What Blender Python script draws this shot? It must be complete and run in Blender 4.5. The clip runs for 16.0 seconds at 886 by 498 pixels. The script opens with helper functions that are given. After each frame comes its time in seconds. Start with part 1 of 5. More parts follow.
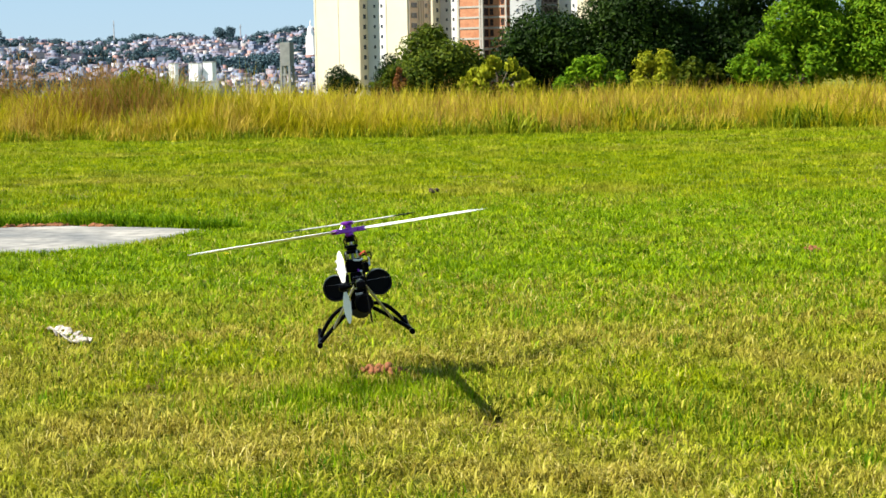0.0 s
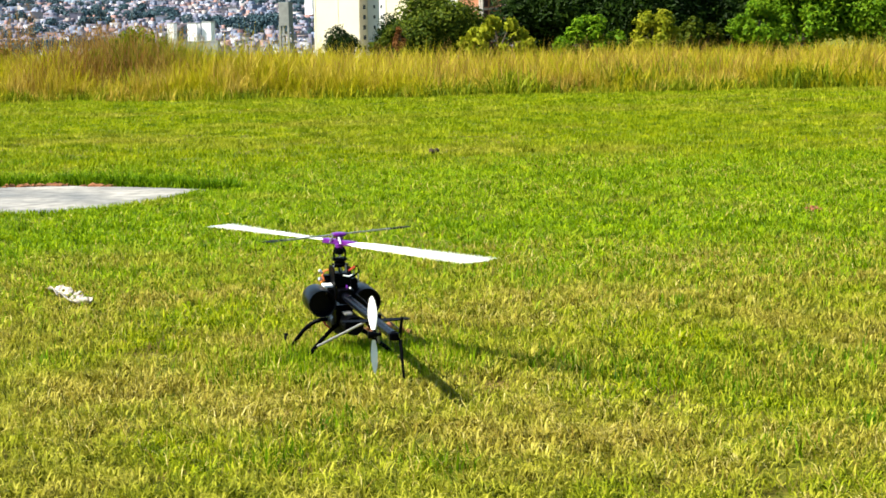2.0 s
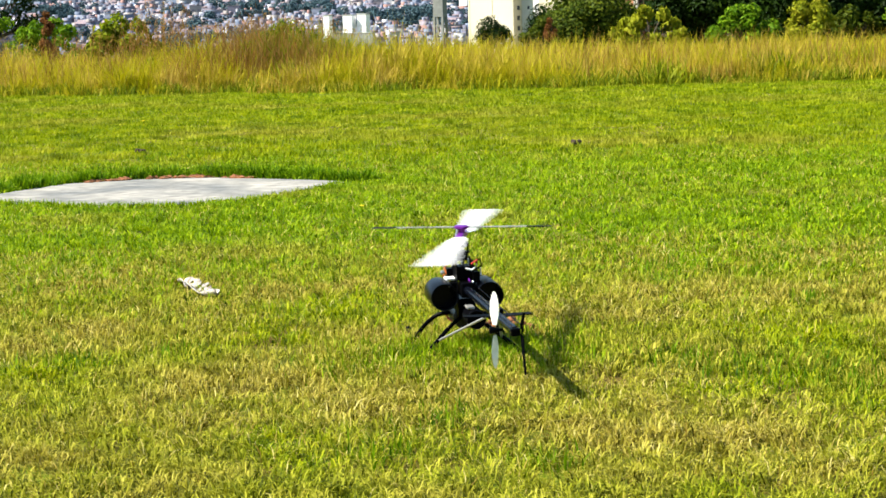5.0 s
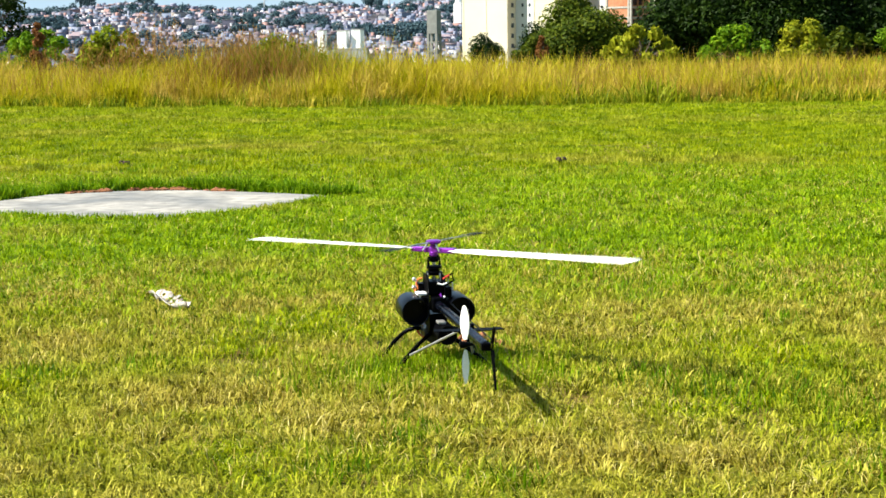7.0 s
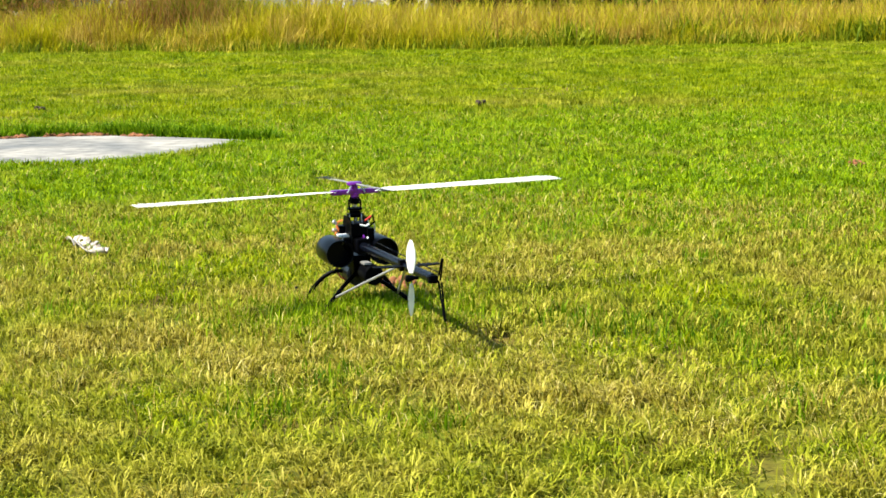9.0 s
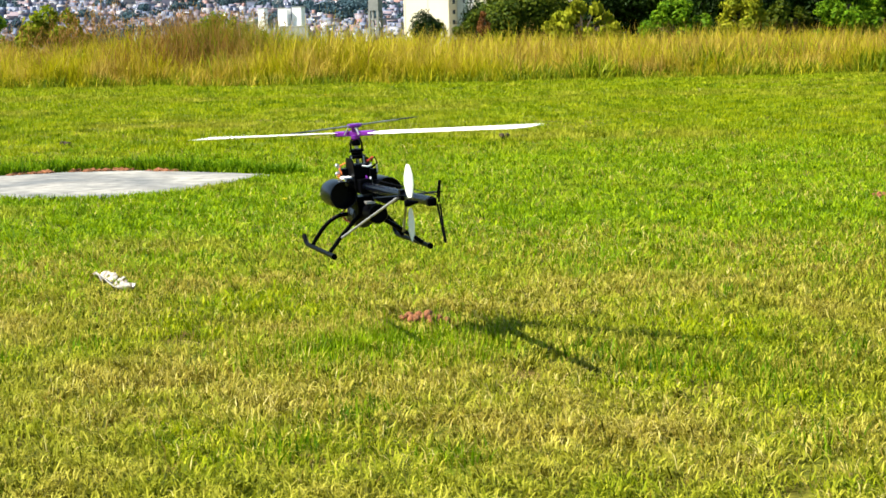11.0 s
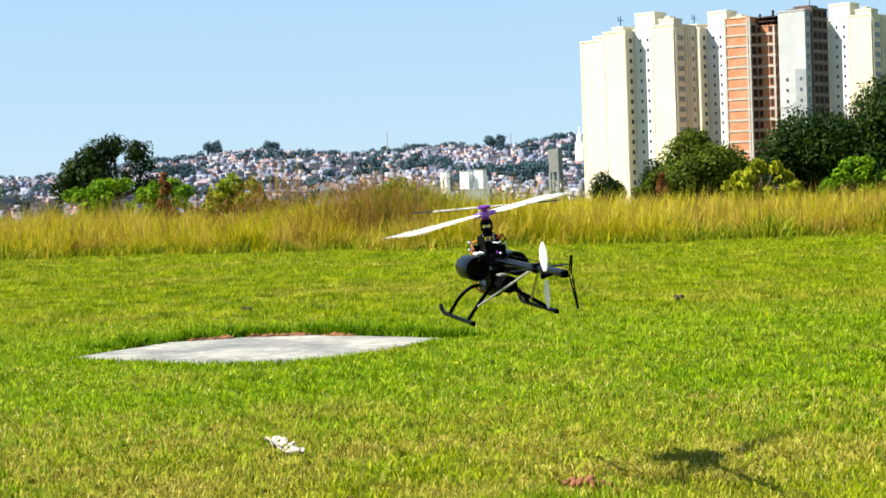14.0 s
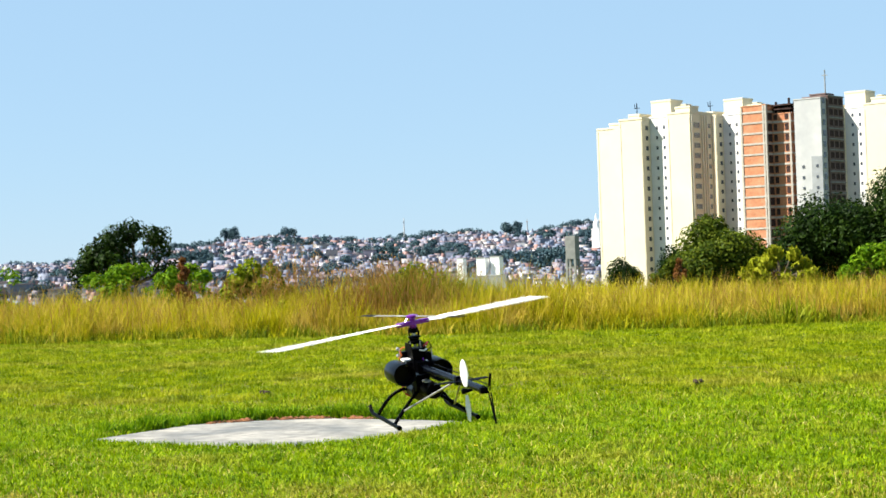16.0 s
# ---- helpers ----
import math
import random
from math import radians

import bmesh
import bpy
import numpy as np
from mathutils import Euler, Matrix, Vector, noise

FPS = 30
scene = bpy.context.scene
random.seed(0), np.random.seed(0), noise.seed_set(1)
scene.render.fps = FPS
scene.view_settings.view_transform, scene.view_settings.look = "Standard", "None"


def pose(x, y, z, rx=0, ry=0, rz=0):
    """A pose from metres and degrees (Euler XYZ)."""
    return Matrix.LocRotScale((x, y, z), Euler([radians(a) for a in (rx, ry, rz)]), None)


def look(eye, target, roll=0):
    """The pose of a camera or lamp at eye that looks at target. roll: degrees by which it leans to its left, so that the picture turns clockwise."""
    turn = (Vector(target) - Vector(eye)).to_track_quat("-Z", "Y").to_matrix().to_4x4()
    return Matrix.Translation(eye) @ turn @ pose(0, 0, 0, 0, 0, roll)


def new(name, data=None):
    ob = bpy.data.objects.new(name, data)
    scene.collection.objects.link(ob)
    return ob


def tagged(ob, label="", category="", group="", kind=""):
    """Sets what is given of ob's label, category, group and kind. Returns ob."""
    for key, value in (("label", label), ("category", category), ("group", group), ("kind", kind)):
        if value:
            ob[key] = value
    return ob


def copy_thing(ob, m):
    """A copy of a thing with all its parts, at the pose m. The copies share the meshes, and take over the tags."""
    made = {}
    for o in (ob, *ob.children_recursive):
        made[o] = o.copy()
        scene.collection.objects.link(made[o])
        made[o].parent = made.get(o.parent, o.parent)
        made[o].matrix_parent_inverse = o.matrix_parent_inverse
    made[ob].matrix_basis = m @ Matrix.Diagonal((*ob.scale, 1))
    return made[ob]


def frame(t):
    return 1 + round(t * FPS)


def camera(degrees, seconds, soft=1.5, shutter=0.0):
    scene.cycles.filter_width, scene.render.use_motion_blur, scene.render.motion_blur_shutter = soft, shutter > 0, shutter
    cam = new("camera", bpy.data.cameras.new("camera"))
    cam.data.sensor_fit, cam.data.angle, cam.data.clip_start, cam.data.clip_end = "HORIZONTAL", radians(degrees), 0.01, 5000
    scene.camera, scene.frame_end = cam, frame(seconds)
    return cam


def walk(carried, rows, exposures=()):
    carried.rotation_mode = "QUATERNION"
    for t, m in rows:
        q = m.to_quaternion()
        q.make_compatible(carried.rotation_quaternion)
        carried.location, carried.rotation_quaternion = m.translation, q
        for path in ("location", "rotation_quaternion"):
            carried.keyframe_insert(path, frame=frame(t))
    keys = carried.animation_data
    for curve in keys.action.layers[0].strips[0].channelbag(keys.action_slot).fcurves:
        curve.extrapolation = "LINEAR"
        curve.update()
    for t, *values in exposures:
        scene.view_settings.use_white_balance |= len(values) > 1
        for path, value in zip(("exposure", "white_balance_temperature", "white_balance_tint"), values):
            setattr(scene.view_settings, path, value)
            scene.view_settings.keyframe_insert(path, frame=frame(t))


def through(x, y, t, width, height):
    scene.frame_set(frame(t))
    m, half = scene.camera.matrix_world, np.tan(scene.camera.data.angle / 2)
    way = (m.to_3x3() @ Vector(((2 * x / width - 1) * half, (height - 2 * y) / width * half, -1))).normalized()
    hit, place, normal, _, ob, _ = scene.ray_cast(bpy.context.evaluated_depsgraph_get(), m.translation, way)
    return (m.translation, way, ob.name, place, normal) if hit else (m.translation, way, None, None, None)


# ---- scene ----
cam = camera(27.08, 16.0, soft=1.6, shutter=0.14)
PATH = [
    (0, (-0.100, -0.055, 1.006), (0.972, 9.844, 0.086), -1.08),
    (0.5, (-0.104, -0.058, 1.009), (1.009, 9.827, -0.010), -1.18),
    (1, (-0.100, -0.056, 1.010), (1.122, 9.822, 0.048), -1.47),
    (1.5, (-0.101, -0.046, 1.004), (1.136, 9.823, -0.036), -1.42),
    (2, (-0.106, -0.041, 1.003), (0.964, 9.837, -0.131), -1.06),
    (2.5, (-0.107, -0.052, 1.008), (0.767, 9.844, -0.135), -0.95),
    (3, (-0.092, -0.052, 1.000), (0.605, 9.850, -0.213), -1.48),
    (3.5, (-0.059, -0.057, 1.001), (0.535, 9.835, -0.336), -1.01),
    (4, (-0.020, -0.053, 1.002), (0.486, 9.847, -0.320), -0.33),
    (4.2, (-0.029, -0.037, 1.005), (0.450, 9.870, -0.268), -0.76),
    (6.3, (0.072, 0.037, 0.995), (0.121, 9.974, -0.132), -1.02),
    (6.5, (0.072, 0.044, 0.995), (0.181, 9.980, -0.126), -0.73),
    (7, (0.074, 0.062, 0.990), (0.358, 10.000, -0.087), -0.70),
    (7.5, (0.078, 0.058, 0.987), (0.475, 9.986, -0.143), -0.95),
    (8, (0.081, 0.062, 0.985), (0.642, 9.949, -0.410), -1.02),
    (8.5, (0.080, 0.057, 0.987), (0.758, 9.941, -0.375), -0.80),
    (9, (0.077, 0.075, 0.981), (0.785, 9.954, -0.400), -0.90),
    (11.5, (0.070, 0.038, 0.997), (0.538, 9.973, -0.043), -1.50),
    (12, (0.077, 0.026, 0.998), (0.229, 9.988, 0.140), -1.52),
    (12.5, (0.097, 0.034, 0.998), (0.074, 9.997, 0.133), -1.26),
    (13, (0.114, 0.038, 0.992), (-0.018, 10.000, 0.123), -1.56),
    (13.5, (0.125, 0.010, 1.000), (-0.180, 9.979, 0.271), -1.85),
    (14, (0.138, -0.023, 1.014), (-0.239, 9.965, 0.706), -2.06),
    (14.5, (0.134, -0.031, 1.002), (-0.145, 9.964, 1.102), -1.86),
    (15, (0.126, -0.022, 0.998), (-0.174, 9.971, 1.199), -1.98),
    (15.5, (0.121, -0.041, 1.005), (-0.375, 9.941, 1.335), -2.51),
    (16, (0.118, -0.056, 0.992), (-0.333, 9.933, 1.157), -1.96),
]
walk(cam, [(t, look(eye, target, roll)) for t, eye, target, roll in PATH], exposures=[(0, 1.56), (2.0, 1.67), (12.5, 1.71), (16.0, 1.66)])

# ---- light: a clear day, sun from the left of the view, about 43 degrees high ----
SUN_FROM = Vector((-0.83, -0.13, 0.88)).normalized()
sun = new("sun", bpy.data.lights.new("sun", "SUN"))
sun.data.energy, sun.data.angle, sun.data.color = 5.0, radians(0.53), (1.0, 0.94, 0.82)
sun.matrix_world = look(SUN_FROM * 60, (0, 0, 0))
world = bpy.data.worlds.new("sky")
scene.world = world
world.use_nodes = True
wt = world.node_tree
sky = wt.nodes.new("ShaderNodeTexSky")
sky.sky_type, sky.sun_disc = "NISHITA", False
sky.sun_elevation = math.asin(SUN_FROM.z)
sky.sun_rotation = math.atan2(SUN_FROM.x, SUN_FROM.y)
sky.air_density, sky.dust_density, sky.ozone_density = 0.9, 0.05, 2.5
wt.nodes["Background"].inputs["Strength"].default_value = 0.05
# thin even haze over the clear sky
haze = wt.nodes.new("ShaderNodeMix")
haze.data_type = "RGBA"
haze.inputs["Factor"].default_value = 0.78
haze.inputs["B"].default_value = (2.85, 4.42, 6.0, 1)
wt.links.new(sky.outputs[0], haze.inputs["A"])
wt.links.new(haze.outputs["Result"], wt.nodes["Background"].inputs["Color"])


# ---- materials ----
def nodes_of(name):
    m = bpy.data.materials.new(name)
    m.use_nodes = True
    return m, m.node_tree.nodes, m.node_tree.links, m.node_tree.nodes["Principled BSDF"]


def ramp_of(n, stops):
    r = n.new("ShaderNodeValToRGB")
    e = r.color_ramp.elements
    while len(e) < len(stops):
        e.new(0.5)
    for k, (p, c) in enumerate(stops):
        e[k].position, e[k].color = p, (*c, 1)
    return r


def noise_of(n, l, scale, detail=3, rough=0.6, coord="Object", stretch=None):
    tc = n.new("ShaderNodeTexCoord")
    t = n.new("ShaderNodeTexNoise")
    t.inputs["Scale"].default_value, t.inputs["Detail"].default_value, t.inputs["Roughness"].default_value = scale, detail, rough
    if stretch:
        mp = n.new("ShaderNodeMapping")
        mp.inputs["Scale"].default_value = stretch
        l.new(tc.outputs[coord], mp.inputs["Vector"])
        l.new(mp.outputs[0], t.inputs["Vector"])
    else:
        l.new(tc.outputs[coord], t.inputs["Vector"])
    return t


def mix_of(n, l, fac, a, b, kind="MIX"):
    m = n.new("ShaderNodeMix")
    m.data_type, m.blend_type = "RGBA", kind
    for sock, v in ((m.inputs["Factor"], fac), (m.inputs["A"], a), (m.inputs["B"], b)):
        if hasattr(v, "is_linked"):
            l.new(v, sock)
        elif isinstance(v, tuple):
            sock.default_value = (*v, 1)
        else:
            sock.default_value = v
    return m.outputs["Result"]


def plain(name, a, b, scale=8.0, rough=0.6, metal=0.0, bump=0.0, fine=None, spec=0.5, grain=(0.78, 1.15)):
    """Two colours mixed by coarse noise, a fine grain over it, and a little relief."""
    m, n, l, p = nodes_of(name)
    t = noise_of(n, l, scale)
    r = ramp_of(n, [(0.35, a), (0.68, b)])
    l.new(t.outputs["Fac"], r.inputs["Fac"])
    col = r.outputs["Color"]
    g = noise_of(n, l, fine or scale * 9, 2)
    gr = ramp_of(n, [(0.3, (grain[0],) * 3), (0.7, (grain[1],) * 3)])
    l.new(g.outputs["Fac"], gr.inputs["Fac"])
    l.new(mix_of(n, l, 1.0, col, gr.outputs["Color"], "MULTIPLY"), p.inputs["Base Color"])
    p.inputs["Roughness"].default_value, p.inputs["Metallic"].default_value = rough, metal
    p.inputs["Specular IOR Level"].default_value = spec
    if bump:
        bm_ = n.new("ShaderNodeBump")
        bm_.inputs["Strength"].default_value, bm_.inputs["Distance"].default_value = bump, 0.01
        l.new(g.outputs["Fac"], bm_.inputs["Height"])
        l.new(bm_.outputs[0], p.inputs["Normal"])
    return m


def leafy(name, stops, patch=0.6, fine=40.0, second=None, through=0.35, patch_stops=(0.4, 0.62), rough=0.55, own=0.5):
    """Leaf or blade: colour by a fine noise, patches of a second range, light let through."""
    m, n, l, p = nodes_of(name)
    fineN = noise_of(n, l, fine, 2, 0.7)
    geo = n.new("ShaderNodeNewGeometry")
    span = n.new("ShaderNodeMapRange")
    span.inputs["To Min"].default_value, span.inputs["To Max"].default_value = 0.12, 0.88
    l.new(geo.outputs["Random Per Island"], span.inputs["Value"])
    both = n.new("ShaderNodeMix")
    both.inputs["Factor"].default_value = own
    l.new(fineN.outputs["Fac"], both.inputs["A"])
    l.new(span.outputs["Result"], both.inputs["B"])
    r = ramp_of(n, stops)
    l.new(both.outputs["Result"], r.inputs["Fac"])
    col = r.outputs["Color"]
    if second:
        r2 = ramp_of(n, second)
        l.new(both.outputs["Result"], r2.inputs["Fac"])
        pn = noise_of(n, l, patch, 4, 0.62)
        pr = ramp_of(n, [(patch_stops[0], (0, 0, 0)), (patch_stops[1], (1, 1, 1))])
        l.new(pn.outputs["Fac"], pr.inputs["Fac"])
        col = mix_of(n, l, pr.outputs["Color"], col, r2.outputs["Color"])
    l.new(col, p.inputs["Base Color"])
    p.inputs["Roughness"].default_value = rough
    p.inputs["Specular IOR Level"].default_value = 0.06
    tr = n.new("ShaderNodeBsdfTranslucent")
    l.new(col, tr.inputs["Color"])
    ms = n.new("ShaderNodeMixShader")
    ms.inputs["Fac"].default_value = through
    l.new(p.outputs[0], ms.inputs[1])
    l.new(tr.outputs[0], ms.inputs[2])
    l.new(ms.outputs[0], n["Material Output"].inputs["Surface"])
    return m


GREEN = [(0.3, (0.027, 0.06, 0.0008)), (0.5, (0.1688, 0.231, 0.0015)), (0.7, (0.36, 0.3825, 0.0045))]
DRY = [(0.3, (0.058, 0.049, 0.003)), (0.5, (0.265, 0.23, 0.02)), (0.7, (0.47, 0.415, 0.085))]
STRAW = [(0.3, (0.1275, 0.0825, 0.009)), (0.5, (0.315, 0.2513, 0.045)), (0.7, (0.525, 0.465, 0.165))]
M_BLADE = leafy("lawn_blade", GREEN, patch=1.3, fine=11.0, second=DRY, patch_stops=(0.36, 0.60))
MEADOW = [(0.3, (0.0223, 0.06, 0.0007)), (0.5, (0.1429, 0.2385, 0.0014)), (0.7, (0.3139, 0.3938, 0.004))]
M_MIDBLADE = leafy("mid_lawn_blade", MEADOW, patch=0.8, fine=9.0, second=DRY, patch_stops=(0.53, 0.80), own=0.35)
M_FARBLADE = leafy("far_lawn_blade", GREEN, patch=0.35, fine=2.2, second=DRY, patch_stops=(0.48, 0.80), own=0.25)
M_STRAW = leafy("dry_blade", STRAW, fine=45.0, through=0.2)
M_LUSH = leafy("lush_blade", [(0.3, (0.027, 0.075, 0.0008)), (0.5, (0.0863, 0.18, 0.0015)), (0.68, (0.195, 0.3, 0.0045))], fine=12.0)
M_TALL = leafy("tall_blade", [(0.3, (0.18, 0.1875, 0.0015)), (0.5, (0.345, 0.3187, 0.0045)), (0.7, (0.48, 0.405, 0.0188))], patch=0.8, fine=1.6, patch_stops=(0.45, 0.63), own=0.22,
               second=[(0.3, (0.195, 0.12, 0.0135)), (0.5, (0.345, 0.24, 0.0338)), (0.7, (0.465, 0.36, 0.0825))])
M_SEED = leafy("seed_head", [(0.3, (0.135, 0.0594, 0.0108)), (0.5, (0.2376, 0.1269, 0.027)), (0.7, (0.324, 0.216, 0.0594))], fine=9.0)
M_WEED = leafy("weed_leaf", [(0.3, (0.0432, 0.0756, 0.0016)), (0.5, (0.1296, 0.1728, 0.0032)), (0.7, (0.2484, 0.27, 0.0108))], fine=6.0)
# Leaf colour lowered far enough to carry the crowns' own shade.
M_DARK = leafy("shade_dark_leaf", [(0.3, (0.0023, 0.0067, 0.0004)), (0.5, (0.0067, 0.0195, 0.0008)), (0.72, (0.024, 0.0465, 0.0023))], fine=0.9, through=0.10, own=0.3)
M_MID = leafy("mid_leaf", [(0.3, (0.0162, 0.0324, 0.0016)), (0.5, (0.0459, 0.0702, 0.0032)), (0.72, (0.0972, 0.1188, 0.0081))], fine=3.0, through=0.25)
M_LIGHT = leafy("light_leaf", [(0.3, (0.0365, 0.0913, 0.0019)), (0.5, (0.0875, 0.1825, 0.0038)), (0.72, (0.175, 0.2668, 0.0097))], fine=3.0, through=0.35)
M_YELLOW = leafy("yellow_leaf", [(0.3, (0.1188, 0.1512, 0.0054)), (0.5, (0.216, 0.2376, 0.0081)), (0.72, (0.324, 0.3132, 0.0216))], fine=3.0, through=0.4)
M_RUST = leafy("rust_leaf", [(0.3, (0.0675, 0.024, 0.006)), (0.5, (0.1425, 0.0562, 0.015)), (0.72, (0.225, 0.105, 0.03))], fine=8.0, through=0.2)
M_SOIL = plain("red_soil", (0.13, 0.048, 0.016), (0.26, 0.095, 0.032), 40, 0.95, bump=0.6)
M_BARK = plain("bark", (0.0486, 0.0351, 0.0216), (0.0918, 0.0702, 0.0486), 14, 0.9, bump=0.6)


def ground_material():
    m, n, l, p = nodes_of("ground_soil")
    fineN = noise_of(n, l, 30.0, 4, 0.7)
    a = ramp_of(n, [(0.3, (0.03, 0.045, 0.002)), (0.55, (0.095, 0.125, 0.003)), (0.75, (0.16, 0.165, 0.01))])
    b = ramp_of(n, [(0.3, (0.0432, 0.027, 0.0065)), (0.55, (0.108, 0.0729, 0.0162)), (0.75, (0.1836, 0.135, 0.0378))])
    l.new(fineN.outputs["Fac"], a.inputs["Fac"])
    l.new(fineN.outputs["Fac"], b.inputs["Fac"])
    pn = noise_of(n, l, 1.1, 4, 0.62)
    pr = ramp_of(n, [(0.42, (0, 0, 0)), (0.66, (1, 1, 1))])
    l.new(pn.outputs["Fac"], pr.inputs["Fac"])
    col = mix_of(n, l, pr.outputs["Color"], a.outputs["Color"], b.outputs["Color"])
    l.new(col, p.inputs["Base Color"])
    p.inputs["Roughness"].default_value = 0.95
    p.inputs["Specular IOR Level"].default_value = 0.1
    return m


M_GROUND = ground_material()
M_PAD = plain("weathered_concrete", (0.10, 0.104, 0.104), (0.27, 0.255, 0.225), 1.5, 0.9, bump=0.25, fine=9, grain=(0.58, 1.18))
M_BLACK = plain("black_plastic", (0.0008, 0.0008, 0.0012), (0.0015, 0.0016, 0.0024), 30, 0.36, spec=0.025)
# The blue in this black carries the sky's sheen on the canisters.
M_CAN = plain("sky_tinted_black_canister", (0.0007, 0.0010, 0.0022), (0.0013, 0.0018, 0.0036), 30, 0.28, spec=0.07)
M_CARBON = plain("carbon_plate", (0.0008, 0.0008, 0.0011), (0.0016, 0.0016, 0.0022), 60, 0.5, spec=0.03)
M_BOOM = plain("anodised_boom", (0.001, 0.0013, 0.0028), (0.002, 0.0026, 0.005), 20, 0.25, spec=0.06)
M_PURPLE = plain("purple_anodised", (0.15, 0.015, 0.27), (0.225, 0.03, 0.375), 40, 0.3, metal=0.55)
M_STEEL = plain("bare_steel", (0.42, 0.42, 0.44), (0.6, 0.6, 0.62), 40, 0.35, metal=0.8)
M_WHITE = plain("white_blade", (0.78, 0.78, 0.78), (0.84, 0.84, 0.83), 10, 0.35)
M_TAILW = plain("white_nylon", (0.78, 0.79, 0.72), (0.86, 0.86, 0.80), 20, 0.5, grain=(0.95, 1.02))
M_SILVER = plain("strut_alloy", (0.28, 0.28, 0.28), (0.4, 0.392, 0.376), 25, 0.4, metal=0.6)
M_ORANGE = plain("orange_wire", (0.5, 0.12, 0.02), (0.65, 0.2, 0.03), 30, 0.5)
M_RED = plain("red_wire", (0.45, 0.03, 0.02), (0.6, 0.05, 0.03), 30, 0.5)
M_STICK = plain("white_sticker", (0.75, 0.75, 0.76), (0.85, 0.85, 0.86), 30, 0.5)
M_DEAD = plain("dead_leaf", (0.054, 0.0297, 0.0162), (0.4752, 0.4428, 0.3888), 17, 0.8, bump=0.4)


# ---- mesh helpers ----
def mesh_of(name, bm, material, smooth=False):
    me = bpy.data.meshes.new(name)
    bm.to_mesh(me)
    bm.free()
    me.materials.append(material)
    if smooth:
        me.polygons.foreach_set("use_smooth", [True] * len(me.polygons))
        me.set_sharp_from_angle(angle=radians(38))
    return me


def part(name, bm, material, parent, label="", smooth=False):
    """One mesh object under a thing or a part."""
    ob = new(name, mesh_of(name, bm, material, smooth))
    ob.parent = parent
    if label:
        tagged(ob, label)
    return ob


def soup(name, verts, faces, material):
    """A mesh out of arrays: verts (n, 3), faces (m, k)."""
    me = bpy.data.meshes.new(name)
    verts, faces = np.asarray(verts, np.float32), np.asarray(faces, np.int32)
    me.vertices.add(len(verts))
    me.vertices.foreach_set("co", verts.ravel())
    k = faces.shape[1]
    me.loops.add(faces.size)
    me.loops.foreach_set("vertex_index", faces.ravel())
    me.polygons.add(len(faces))
    me.polygons.foreach_set("loop_start", np.arange(0, faces.size, k, dtype=np.int32))
    me.update(calc_edges=True)
    me.materials.append(material)
    return me


def box(bm, x0, x1, y0, y1, z0, z1, bevel=0.0):
    r = bmesh.ops.create_cube(bm, size=1)
    for v in r["verts"]:
        v.co = ((x0 + x1) / 2 + v.co.x * (x1 - x0), (y0 + y1) / 2 + v.co.y * (y1 - y0), (z0 + z1) / 2 + v.co.z * (z1 - z0))
    if bevel:
        es = list({e for v in r["verts"] for e in v.link_edges})
        bmesh.ops.bevel(bm, geom=es, offset=bevel, segments=2, affect="EDGES", profile=0.5)


def rod(bm, pts, r, sides=10, caps=True):
    """A tube along a line of points; r: one radius or one a point."""
    pts = [Vector(q) for q in pts]
    rs = r if hasattr(r, "__len__") else [r] * len(pts)
    rings = []
    for k, q in enumerate(pts):
        d = (pts[min(k + 1, len(pts) - 1)] - pts[max(k - 1, 0)]).normalized()
        a = d.orthogonal().normalized() if k == 0 else (a - d * a.dot(d)).normalized()
        b = d.cross(a)
        rings.append([bm.verts.new(q + (a * math.cos(i * math.tau / sides) + b * math.sin(i * math.tau / sides)) * rs[k]) for i in range(sides)])
    for u, v in zip(rings[:-1], rings[1:]):
        for i in range(sides):
            bm.faces.new((u[i], u[(i + 1) % sides], v[(i + 1) % sides], v[i]))
    if caps:
        bm.faces.new(rings[0][::-1])
        bm.faces.new(rings[-1])


def turned(bm, profile, axis="z", at=(0, 0, 0), sides=20):
    """A solid of revolution from (along, radius) pairs."""
    rings = []
    for h, r in profile:
        ring = []
        for i in range(sides):
            c, s = math.cos(i * math.tau / sides) * r, math.sin(i * math.tau / sides) * r
            co = {"z": (c, s, h), "y": (s, h, c), "x": (h, c, s)}[axis]
            ring.append(bm.verts.new(Vector(co) + Vector(at)))
        rings.append(ring)
    for u, v in zip(rings[:-1], rings[1:]):
        for i in range(sides):
            bm.faces.new((u[i], u[(i + 1) % sides], v[(i + 1) % sides], v[i]))
    bm.faces.new(rings[0][::-1])
    bm.faces.new(rings[-1])


def empty(name, m=None):
    ob = new(name)
    ob.empty_display_size = 0.1
    if m is not None:
        ob.matrix_basis = m
    return ob


R = np.random.RandomState(7)

# ---- the ground: a flat field, a valley beyond it and a hill with the town ----
PROFILE = [(-80, 0), (82, 0), (110, -3), (220, -14), (420, -19), (800, -18), (1120, -9), (1300, 4), (1500, 20), (1700, 34), (1840, 40.5), (2100, 35), (3300, -10), (4900, -70)]


def land(x, y):
    z = np.interp(y, [q[0] for q in PROFILE], [q[1] for q in PROFILE])
    k = np.clip((y - 1000) / 700, 0, 1)
    lift = 4 * np.sin(x / 90 + 1.0) * np.sin(x / 37 + y / 160) + np.interp(x, [-560, -420, -290, -120, 60, 200], [-15, -12, -1, -3, 3, 4])
    return z + k * lift


